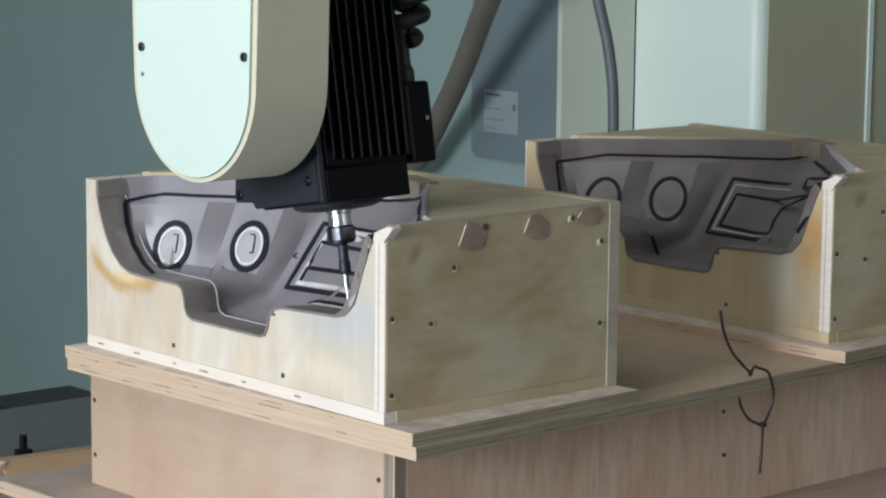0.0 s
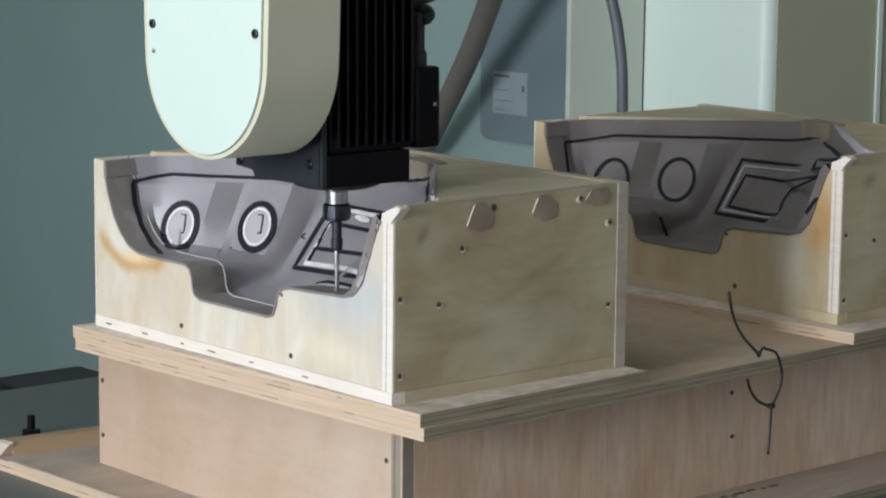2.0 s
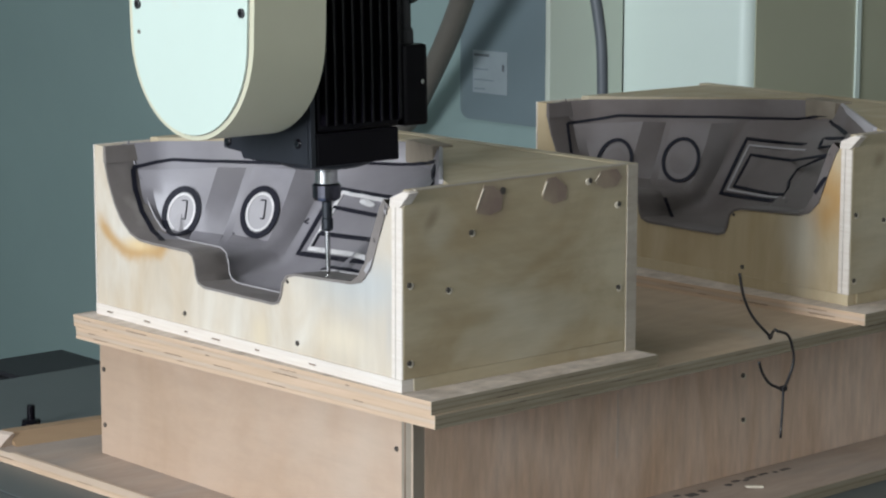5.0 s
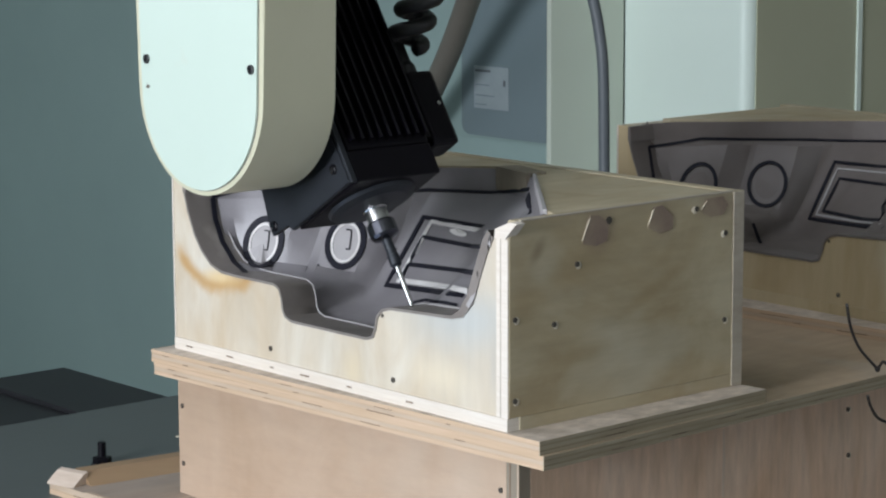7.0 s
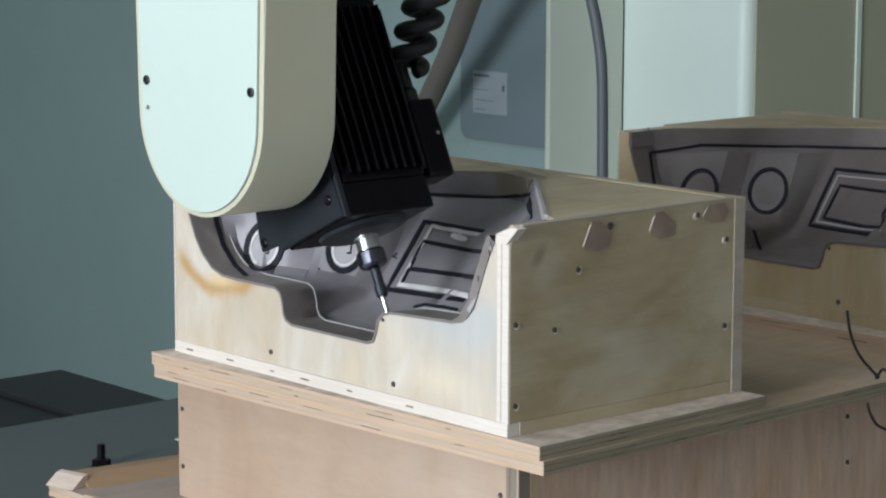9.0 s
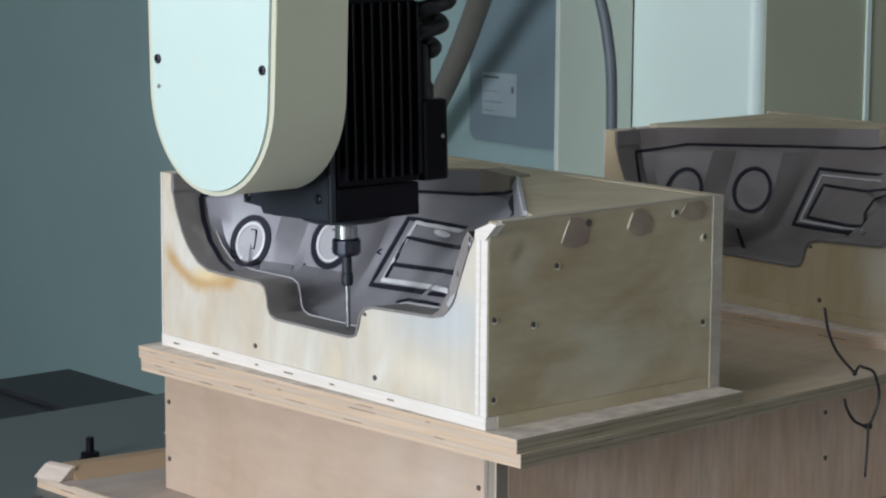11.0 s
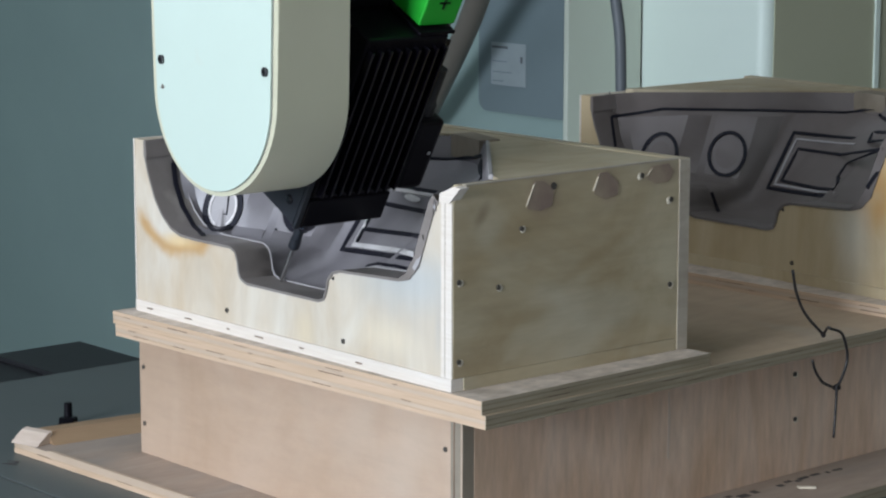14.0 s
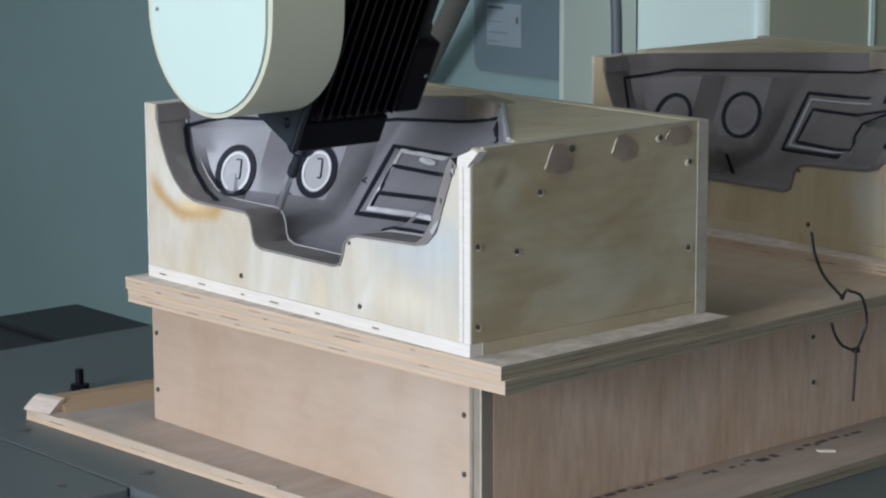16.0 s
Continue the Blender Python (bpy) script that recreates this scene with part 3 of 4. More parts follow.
def lower_plinth():
    """Base board, long reddish plinth box and the second platform sheet: one screwed-together stand."""
    p = thing("plywood_plinth", "long reddish plywood plinth box screwed to a base board", "plinth", place=(0, 0, Z0))
    sheet("base_board", 0, 1.032, 0, 1.80, -0.2375, -0.2205, p, PLY_BASE, 3, m=pose(-0.890, -0.097, 0, 0, 0, 2.1))
    # batten along the short end of the base board
    part("batten", prism([(0, -0.2204), (-0.026, -0.203), (-0.050, -0.203), (-0.054, -0.2204)], 0.030, 0.5, "y", bevel=0.0008), BATTEN, p, "tan wooden batten on the board's end", pose(-0.832, -0.097, 0, 0, 0, -6.6))
    part("splintered_end", prism([(-0.0995, -0.2203), (-0.068, -0.2203), (-0.066, -0.2025), (-0.076, -0.2045), (-0.088, -0.2125)], -0.027, 0.027, "x", bevel=0.0006), CHIP, p, "pale splintered plywood end", pose(-0.866, 0, 0) @ pose(0, -0.083, 0, 0, 0, 14) @ pose(0, 0.083, 0))
    part("edge_splinter", prism([(-0.80, -0.0955), (-0.76, -0.0945), (-0.50, -0.0845), (-0.30, -0.078), (-0.302, -0.074), (-0.55, -0.081), (-0.79, -0.088)], -0.2204, -0.2180, "z"), PLY_LIGHT, p)
    part("front_panel", box(-0.714, -0.0166, 0.0115, 0.0295, -0.2204, -0.0393, 0.0006), PLY_RED, p, "pale reddish front panel")
    part("side_panel", box(-0.0164, 0.007, 0.0295, 1.62, -0.2204, -0.0393, 0.0006), PLY_RED_SIDE, p, "reddish brown long side panel")
    part("side_panel_end", box(-0.0164, 0.0068, 0.0105, 0.0294, -0.2204, -0.0393, 0.0004), END_GREY, p, "worn grey-brown end grain")
    part("ply", box(0.0040, 0.0066, 0.0097, 0.0105, -0.2204, -0.0394), PLY_LIGHT, p)
    part("ply", box(-0.0105, -0.0085, 0.0099, 0.0105, -0.2204, -0.0394), PLY_VOID, p)
    part("far_panel", box(-0.714, -0.696, 0.0296, 1.62, -0.2204, -0.0393, 0.0006), PLY_RED, p)
    part("back_panel", box(-0.6958, -0.0166, 1.60, 1.62, -0.2204, -0.0393, 0.0006), PLY_RED, p)
    sheet("platform_board", -0.772, 0, 0, 1.72, -0.0392, -0.0218, p, PLY_TOP, 5, "flat plywood platform board", pose(0.0625, -0.001, 0, 0, 0, 2.2))
    for x, z in ((-0.7035, -0.0907), (-0.7035, -0.1752), (-0.027, -0.083), (-0.027, -0.1594)):
        screw_on(p, (x, 0.0115, z), "y", 0.0036)
    for y, z in ((0.648, -0.0752), (0.6505, -0.141), (1.25, -0.0752), (1.25, -0.141)):
        screw_on(p, (0.007, y, z), "x", 0.0046, rim=1)
    # pale drip streak and stamped line on the boards
    part("glue_streak", prism([(0.384, -0.060), (0.388, -0.063), (0.390, -0.10), (0.388, -0.155), (0.384, -0.15), (0.385, -0.10)], 0.0071, 0.0074, "x"), CHIP, p, "faint pale drip streak")
    rng = random.Random(5)
    y = 0.17
    while y < 0.72:
        w = rng.uniform(0.006, 0.02)
        if rng.random() < 0.75:
            x = 0.012 - 0.03 * y + 0.02 * (y > 0.36) + rng.uniform(-0.005, 0.005)
            part("stamp_bar", box(x, x + rng.uniform(0.006, 0.014), y, y + w, -0.2204, -0.2199), STAMP, p)
        y += w + rng.uniform(0.003, 0.012)
    part("chip", prism([(0.043, 0.598), (0.050, 0.594), (0.066, 0.612), (0.060, 0.617)], -0.2204, -0.2185, "z"), TORN_AND_LIT, p, "pale wood chip")
    turn = pose(0.007, 0.0295, 0, 0, 0, 1.6) @ pose(-0.007, -0.0295, 0)
    for ch in p.children:
        kind = ch.name.split(".")[0]
        if kind in ("side_panel", "hole_rim", "glue_streak") or kind == "screw" and ch.location.y > 0.1:
            ch.matrix_basis = turn @ ch.matrix_basis
    riding(p)


lower_plinth()

# front cut-out of the mould box, in x and z from its near bottom corner
CUT = [(-0.674, 0.246), (-0.672, 0.220), (-0.664, 0.196), (-0.649, 0.165), (-0.632, 0.143), (-0.610, 0.126), (-0.585, 0.118), (-0.550, 0.1165), (-0.466, 0.1165),
       (-0.456, 0.112), (-0.451, 0.100), (-0.449, 0.086), (-0.443, 0.076), (-0.428, 0.0708), (-0.270, 0.0705), (-0.257, 0.0745), (-0.2505, 0.088), (-0.247, 0.103),
       (-0.238, 0.112), (-0.222, 0.1165), (-0.104, 0.1215), (-0.083, 0.1265), (-0.064, 0.145), (-0.048, 0.186), (-0.033, 0.222), (-0.0225, 0.236)]


def mould_box(place, first):
    g = thing("mould_box", "open plywood mould box with a cut-out front, screwed together" if first else "second plywood mould box with an amber-stained front edge",
              "mould box", "mould boxes")
    g.matrix_basis = place
    sheet("base_sheet", -0.774, 0, 0, 0.418 if first else 0.45, -0.0216, -0.0042, g, PLY_DUSTY, 5, "plywood base sheet wider than the box", pose(0.0575, -0.003 if first else -0.030, 0, 0, 0, 2.0 if first else 3.6))
    part("bottom_strip", box(-0.700, -0.001, -0.0022, 0.0178, -0.0041, 0.0125, 0.0006), PLY_EDGE if first else PLY_FRONT_AMBER, g, "plywood strip along the foot of the front")
    rng = random.Random(3)
    for k in range(6 if first else 0):
        x = -0.66 + k * 0.09 + rng.uniform(-0.02, 0.02)
        part("void", box(x, x + rng.uniform(0.006, 0.022), -0.0027, -0.0022, 0.0025, 0.0045), PLY_VOID, g)
    front = [(-0.6975, 0.0127), (-0.6975, 0.2465)] + CUT + [(-0.0215, 0.2365), (-0.0215, 0.0127)]
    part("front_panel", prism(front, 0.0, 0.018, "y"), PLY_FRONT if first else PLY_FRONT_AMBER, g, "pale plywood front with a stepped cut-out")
    part("far_side_end", box(-0.7006, -0.6977, -0.001, 0.40, 0.0127, 0.2466), PLY_EDGE, g)
    side = [(0.0002, 0.0127), (0.3945, 0.0127), (0.3945, 0.2535), (0.0165, 0.2525), (0.0002, 0.2325)]
    part("side_panel", prism(side, -0.019, 0.0, "x", bevel=0.0006), PLY_SIDE if first else PLY_SIDE_B, g, "olive-brown plywood side panel")
    part("side_panel_end", box(-0.0212, -0.0008, -0.0016, 0.0, 0.0127, 0.2322), PLY_EDGE, g, "pale plywood end grain")
    part("ply", box(-0.0140, -0.0128, -0.0020, -0.0016, 0.0127, 0.2318), PLY_WORN, g)
    part("corner_chip", prism([(-0.024, 0.2322), (-0.004, 0.2318), (0.0022, 0.2385), (0.0165, 0.2530), (0.004, 0.2540), (-0.0225, 0.243)], -0.0035, 0.012, "y", bevel=0.0008), PLY_EDGE, g, "splintered pale corner")
    part("back_panel", box(-0.700, 0.0004, 0.3950, 0.4148, -0.0041, 0.2540, 0.0006), PLY_BACK, g, "plywood back panel")
    part("back_panel_end", box(0.0004, 0.0014, 0.3952, 0.4146, -0.0041, 0.2535, 0.0003), PLY_WORN, g, "worn pale end grain")
    part("cut_edge", prism([(0.02, 0.2525), (0.394, 0.2535), (0.394, 0.2552), (0.02, 0.2540)], -0.006, 0.0006, "x"), PLY_WORN, g)
    part("bottom_side_strip", box(-0.019, 0.0, 0.0180, 0.3945, -0.0041, 0.0125, 0.0004), PLY_BACK, g)
    part("far_side_panel", box(-0.6976, -0.680, 0.0182, 0.3945, -0.0041, 0.2460, 0.0006), PLY_FRONT, g)
    # top boards behind the moulding, cut to its plan
    top = [(-0.0192, 0.090), (-0.0192, 0.3948), (-0.6798, 0.3948), (-0.6798, 0.085), (-0.665, 0.088), (-0.409, 0.354), (-0.302, 0.328), (-0.040, 0.101)]
    part("top_board", prism(top, 0.2400, 0.2530, "z", bevel=0.0006), PLY_BACK, g, "plywood top board")
    part("rim_block", prism([(-0.392, 0.3345), (-0.3085, 0.3145), (-0.300, 0.345), (-0.385, 0.372)], 0.2235, 0.2560, "z", bevel=0.0006), END_GREY, g, "brown plywood block let into the rim")
    part("rim_edge", prism([(-0.3060, 0.3240), (-0.0440, 0.0970), (-0.0405, 0.1005), (-0.3020, 0.3275)], 0.2300, 0.2550, "z", bevel=0.0004), GREY_LIGHT, g, "pale moulding edge")
    for y, z, rim in ((0.0091, 0.1334, 1), (0.0091, 0.0334, 1), (0.0739, 0.1199, 1), (0.1127, 0.1899, 1), (0.3802, 0.0872, 1), (0.3802, 0.2015, -1), (0.3248, 0.2382, -1), (0.1674, 0.2391, 0)):
        screw_on(g, (0.0, y, z), "x", 0.0048, rim=rim)
    for x, z in ((-0.4763, 0.0287), (-0.2178, 0.0265), (-0.2384, 0.1067)):
        screw_on(g, (x, 0.0, z), "y", 0.0036 if z < 0.1 else 0.0024)
    for pts in ([(0.122, 0.214), (0.134, 0.2485), (0.150, 0.247), (0.168, 0.236), (0.165, 0.214), (0.145, 0.209)], [(0.238, 0.222), (0.246, 0.248), (0.262, 0.249), (0.282, 0.234), (0.281, 0.217), (0.258, 0.213)],
                [(0.335, 0.232), (0.343, 0.249), (0.375, 0.250), (0.385, 0.238), (0.375, 0.226), (0.352, 0.225)]):
        part("filler_patch", prism(pts, 0.0001, 0.0009, "x", bevel=0.0003), PLUM, g, "plum-brown filler patch")
        # painted highlight: a pale strip along the patch's left edge
        (ya, za), (yb, zb) = pts[0], pts[1]
        part("patch_edge", prism([(ya - 0.0016, za + 0.004), (yb - 0.0018, zb - 0.005), (yb + 0.0012, zb - 0.003), (ya + 0.0008, za + 0.006)], 0.0002, 0.0014, "x"), TORN_AND_LIT, g)
    riding(g)
    return g


BOX_A, BOX_B = pose(0, 0, Z0), pose(-0.016, 0.888, Z0, 0, 0, -1)
mould_box(BOX_A, True)
mould_box(BOX_B, False)


# ---------------------------------------------------------------- moulded dashboard shell
def along(points, s):
    """The point at share s of a polyline's length."""
    pts = [Vector(p) for p in points]
    lens = [(b - a).length for a, b in zip(pts, pts[1:])]
    d = s * sum(lens)
    for a, b, n in zip(pts, pts[1:], lens):
        if d <= n:
            return a.lerp(b, d / n if n else 0)
        d -= n
    return pts[-1]


def shell_rows():
    """Lip, shelf, foot of the wall, marked line and rim, sampled along the moulding from one end to the other."""
    knots = [Vector((x, 0, z)) for x, z in CUT]
    line = [a.lerp(c, k / 3) for a, c in zip(knots, knots[1:]) for k in range(3)] + [knots[-1]]
    n = len(line)
    rim = [(-0.676, 0.030, 0.247), (-0.655, 0.085, 0.249), (-0.406, 0.350, 0.252), (-0.304, 0.3255, 0.252), (-0.042, 0.0985, 0.250), (-0.024, 0.02, 0.24)]
    rows = []
    for i, p in enumerate(line):
        if p.z > 0.232:
            continue
        # share along the rim: the ends of the lip climb to the rim's ends
        s = min(1.0, max(0.0, (p.x + 0.674) / 0.651))
        r = along(rim, s)
        tang = line[min(i + 1, n - 1)] - line[max(i - 1, 0)]
        # the trimmed edge is broader where it climbs beside the near side panel
        up = Vector((-tang.z, 0, tang.x)).normalized() * (0.0036 + 0.0104 * min(1.0, max(0.0, (p.x + 0.105) / 0.035)))
        f = Vector((p.x, -0.0015, p.z)) + up
        e = Vector((p.x, 0.056, p.z - 0.003)) + up
        low = min(p.z, 0.115) if 0.05 < s < 0.93 else p.z
        g = Vector((p.x, 0.050, low)).lerp(Vector((r.x, r.y, low)), 0.42 - 0.30 * min(1.0, max(0.0, (s - 0.42) / 0.2)))
        g.z = max(low, 0.078) + 0.004 + 0.02 * (1 - min(1, s / 0.25)) ** 2
        h = Vector((r.x, r.y, r.z - 0.030)).lerp(Vector((g.x, g.y, r.z - 0.030)), 0.06)
        rows.append((f, e, g, h, r, up))
    return rows


def shell_surface():
    rows = shell_rows()
    bm = bmesh.new()
    grid = []
    strips = []
    for f, e, g, h, r, up in rows:
        strip = [f - up, f, f.lerp(e, 0.5), e, e + Vector((0, 0.004, -0.007))]
        strips.append(strip + [e.lerp(g, 0.5) + Vector((0, 0, -0.004)), g, g.lerp(h, 0.33), g.lerp(h, 0.66), h, h + Vector((0, 0, 0.004)), r])
    # the moulded wall flows evenly from one end to the other
    for _ in range(12):
        old = [list(st) for st in strips]
        for k in range(1, len(strips) - 1):
            for i in range(5, 9):
                strips[k][i] = (old[k - 1][i] + 2 * old[k][i] + old[k + 1][i]) / 4
    grid = [[bm.verts.new(v) for v in st] for st in strips]
    for a, b in zip(grid, grid[1:]):
        for i in range(len(a) - 1):
            if (a[i].co - b[i].co).length > 1e-6 or (a[i + 1].co - b[i + 1].co).length > 1e-6:
                bm.faces.new((a[i], b[i], b[i + 1], a[i + 1])).material_index = 1 if i < 3 else 0
    return bm


def thicken(bm, way):
    """Give an open sheet a back, carried along one way, and close its border."""
    front = bm.faces[:]
    border = [e for e in bm.edges if len(e.link_faces) == 1]
    twin = {v: bm.verts.new(v.co + way) for v in bm.verts[:]}
    ends = [(e.link_loops[0].vert, e.other_vert(e.link_loops[0].vert)) for e in border]
    for f in front:
        bm.faces.new([twin[v] for v in reversed(f.verts)])
    for a, b in ends:
        bm.faces.new((b, a, twin[a], twin[b]))


SHELL_RAY = Vector((-0.745, 0.647, -0.164)).normalized()
from mathutils.bvhtree import BVHTree


def dashboard(place, first):
    d = thing("moulded_dashboard", "grey moulded plastic dashboard with black marker outlines" if first else "dusty grey plastic dashboard, its shade in the colour, with a marked rectangle", "dashboard moulding", "moulded dashboards")
    d.matrix_basis = place
    bm = shell_surface()
    bm.verts.index_update()
    tree = BVHTree.FromBMesh(bm)
    pods, edge_pts, rows_here = [], [], shell_rows()
    verts0 = [v.co.copy() for v in bm.verts]
    faces0 = [[v.index for v in f.verts] for f in bm.faces]
    thicken(bm, SHELL_RAY * 0.003)
    plastic = GREY if first else GREY_BROWN_SHADED
    shell = part("shell", bm, [plastic, LIP if first else plastic], d, smooth=True)
    shell.data.set_sharp_from_angle(angle=math.radians(42))

    def on(q, lift=0.0012):
        """The place of the moulding's surface behind a point, and its normal towards the room."""
        hit, nor, _, _ = tree.ray_cast(Vector(q) - SHELL_RAY * 0.5, SHELL_RAY)
        if hit is None:
            hit, nor, _, _ = tree.find_nearest(Vector(q))
        if nor.dot(SHELL_RAY) > 0:
            nor = -nor
        return hit + nor * lift, nor

    def pod(left, right, cheek, height):
        """A leaning face from left to a raised right edge, and the cheek back down."""
        lines = [smooth_line(line, 4) for line in (left, right, cheek)]
        m = len(lines[0]) - 1
        cols = []
        for k in range(11):
            a, c, u = (lines[0], lines[1], k / 6) if k <= 6 else (lines[1], lines[2], (k - 6) / 4)
            rise = u if k <= 6 else 1 - u
            cols.append([on(p.lerp(q, u), 0.0016)[0] - SHELL_RAY * height * rise * (1.0 - (i / m) ** 2) for i, (p, q) in enumerate(zip(a, c))])
        b2 = bmesh.new()
        grid = [[b2.verts.new(p) for p in col] for col in cols]
        for a, c in zip(grid, grid[1:]):
            for i in range(m):
                b2.faces.new((a[i], a[i + 1], c[i + 1], c[i]))
        pods.append(cols)
        thicken(b2, SHELL_RAY * 0.004)
        made = part("gauge_pod", b2, plastic, d, "raised angled gauge pod", smooth=True)
        made.data.set_sharp_from_angle(angle=math.radians(22))
        return made

    def tree_with_pods():
        vs, fs = list(verts0), list(faces0)
        for grid in pods:
            base = len(vs)
            n = len(grid[0])
            for col in grid:
                vs.extend(col)
            fs += [[base + k * n + i, base + k * n + i + 1, base + (k + 1) * n + i + 1, base + (k + 1) * n + i] for k in range(len(grid) - 1) for i in range(n - 1)]
        return BVHTree.FromPolygons(vs, fs)

    def band(name, qs, width, mat, lift=0.0012, label="", closed=False, steps=5):
        """A flat stripe on the surface along points."""
        pts = [Vector(q) for q in qs] + ([Vector(qs[0])] if closed else [])
        fine = [a.lerp(b, k / steps) for a, b in zip(pts, pts[1:]) for k in range(steps)] + [pts[-1]]
        got = [on(q, lift) for q in fine]
        b2 = bmesh.new()
        rails = []
        m = len(got)
        for i, (p, nrm) in enumerate(got):
            if closed:
                t = got[(i + 1) % (m - 1)][0] - got[(i - 1) % (m - 1)][0]
            else:
                t = got[min(i + 1, m - 1)][0] - got[max(i - 1, 0)][0]
            side = t.cross(nrm).normalized() * width / 2
            rails.append([b2.verts.new(p + side), b2.verts.new(p - side), b2.verts.new(p - side - nrm * 0.0015), b2.verts.new(p + side - nrm * 0.0015)])
        for a, c in zip(rails, rails[1:]):
            for k in range(4):
                b2.faces.new((a[k], a[(k + 1) % 4], c[(k + 1) % 4], c[k]))
        return part(name, b2, mat, d, label)

    def ring(centre, u, v, share, width, mat, name, lift=0.0012):
        pts = [Vector(centre) + share * (math.cos(a) * Vector(u) + math.sin(a) * Vector(v)) for a in [2 * math.pi * k / 24 for k in range(24)]]
        return band(name, pts, width, mat, lift, closed=True, steps=2)

    def disc(centre, u, v, share, mat, name, lift=0.0008):
        b2 = bmesh.new()
        mid = b2.verts.new(on(centre, lift)[0])
        rim = [b2.verts.new(on(Vector(centre) + share * (math.cos(a) * Vector(u) + math.sin(a) * Vector(v)), lift)[0]) for a in [2 * math.pi * k / 24 for k in range(24)]]
        for k in range(24):
            b2.faces.new((mid, rim[k], rim[(k + 1) % 24]))
        return part(name, b2, mat, d)

    # raised gauge pods: a face that leans to one side and a cheek that falls back
    pod([(-0.6637, 0.0509, 0.2082), (-0.644, 0.0483, 0.1618), (-0.5787, 0.0297, 0.1196)],
        [(-0.59, 0.1438, 0.2109), (-0.5826, 0.1175, 0.162), (-0.5577, 0.0757, 0.1141)],
        [(-0.5613, 0.1724, 0.2114), (-0.5486, 0.1398, 0.1596), (-0.5138, 0.0855, 0.1137)], 0.02)
    pod([(-0.555, 0.18, 0.213), (-0.5401, 0.1457, 0.16), (-0.5022, 0.0929, 0.1143)],
        [(-0.5064, 0.2231, 0.2093), (-0.4844, 0.1777, 0.1551), (-0.4592, 0.1244, 0.1067)],
        [(-0.476, 0.2553, 0.2121), (-0.4615, 0.208, 0.1506), (-0.4555, 0.1598, 0.0967)], 0.02)
    tree = tree_with_pods()
    if first:
        for centre, u, v in (((-0.6090, 0.0910, 0.1475), (-0.0024, 0.0168, 0.0359), (0.0262, 0.0126, -0.0063)),
                             ((-0.5091, 0.1588, 0.1524), (-0.0131, 0.0251, 0.0337), (0.0274, 0.0109, -0.0060))):
            disc(centre, u, v, 0.74, GREY_LIGHT, 'gauge_face')
            ring(centre, u, v, 0.70, 0.0036, DUST, 'sanded_ring', 0.0022)
            ring(centre, u, v, 0.90, 0.0085, INK, 'marker_ring', 0.0028)
            c = Vector(centre)
            band('marker_stroke', [c + Vector(u) * 0.44 - Vector(v) * 0.14, c + Vector(u) * 0.48 + Vector(v) * 0.12, c + Vector(u) * 0.15 + Vector(v) * 0.22, c - Vector(u) * 0.2 + Vector(v) * 0.30, c - Vector(u) * 0.22 + Vector(v) * 0.12], 0.0016, INK, 0.0026)
        band('marker_line', [(-0.6663, 0.0429, 0.2119), (-0.6565, 0.0779, 0.2182), (-0.6412, 0.0972, 0.2222), (-0.6008, 0.1387, 0.2202), (-0.5304, 0.2087, 0.218), (-0.4896, 0.2495, 0.2178), (-0.468, 0.2742, 0.2204), (-0.3939, 0.3293, 0.219), (-0.2829, 0.2969, 0.2378)], 0.0048, INK, 0.0016)
        band('marker_line', [(-0.6657, 0.0435, 0.2102), (-0.6543, 0.0391, 0.1821), (-0.6355, 0.0373, 0.1514), (-0.6056, 0.0358, 0.1263), (-0.5618, 0.0218, 0.1193)], 0.008, INK, 0.0016)
        band('marker_line', [(-0.2761, 0.2879, 0.2297), (-0.2055, 0.229, 0.2211)], 0.012, INK, 0.0016)
        band('marker_line', [(-0.3405, 0.267, 0.1815), (-0.4527, 0.2531, 0.1851), (-0.4397, 0.174, 0.0997), (-0.1707, 0.0803, 0.1312)], 0.0075, INK, 0.0016)
        band('sanded_band', [(-0.3328, 0.2584, 0.1776), (-0.4398, 0.2573, 0.1795), (-0.4259, 0.1847, 0.1068), (-0.1781, 0.0903, 0.1374)], 0.0075, DUST, 0.0016)
        band('marker_line', [(-0.0383, 0.0017, 0.2184), (-0.4367, 0.238, 0.1604), (-0.424, 0.1883, 0.1099)], 0.006, INK, 0.0018)
        band('marker_line', [(-0.4255, 0.2049, 0.1266), (-0.0522, -0.0032, 0.1851)], 0.0066, INK, 0.0018)
        band('marker_line', [(-0.4575, 0.2078, 0.1446), (-0.4595, 0.2001, 0.1402), (-0.4541, 0.2041, 0.138)], 0.0018, INK, 0.0016)
        band('slot_line', [(-0.3547, 0.1512, 0.09), (-0.3183, 0.1401, 0.0994), (-0.2009, 0.0714, 0.1199), (-0.1702, 0.0683, 0.1206)], 0.004, INK, 0.0016)
        band('worn_edge', [(-0.0722, -0.0015, 0.1419), (-0.058, 0.0053, 0.1698), (-0.0446, 0.0061, 0.2029), (-0.3372, 0.2673, 0.1826)], 0.006, GREY_LIGHT, 0.0016)
        disc((-0.3910, 0.2643, 0.1671), (-0.0025, 0.0040, 0.0040), (0.0287, -0.0080, 0.0002), 0.9, DUST, 'sanded_spot', 0.0026)
        disc((-0.5243, 0.1213, 0.1224), (-0.0008, 0.0014, 0.0017), (0.0024, 0.0007, -0.0003), 0.9, INK, 'drilled_hole', 0.0016)
    else:
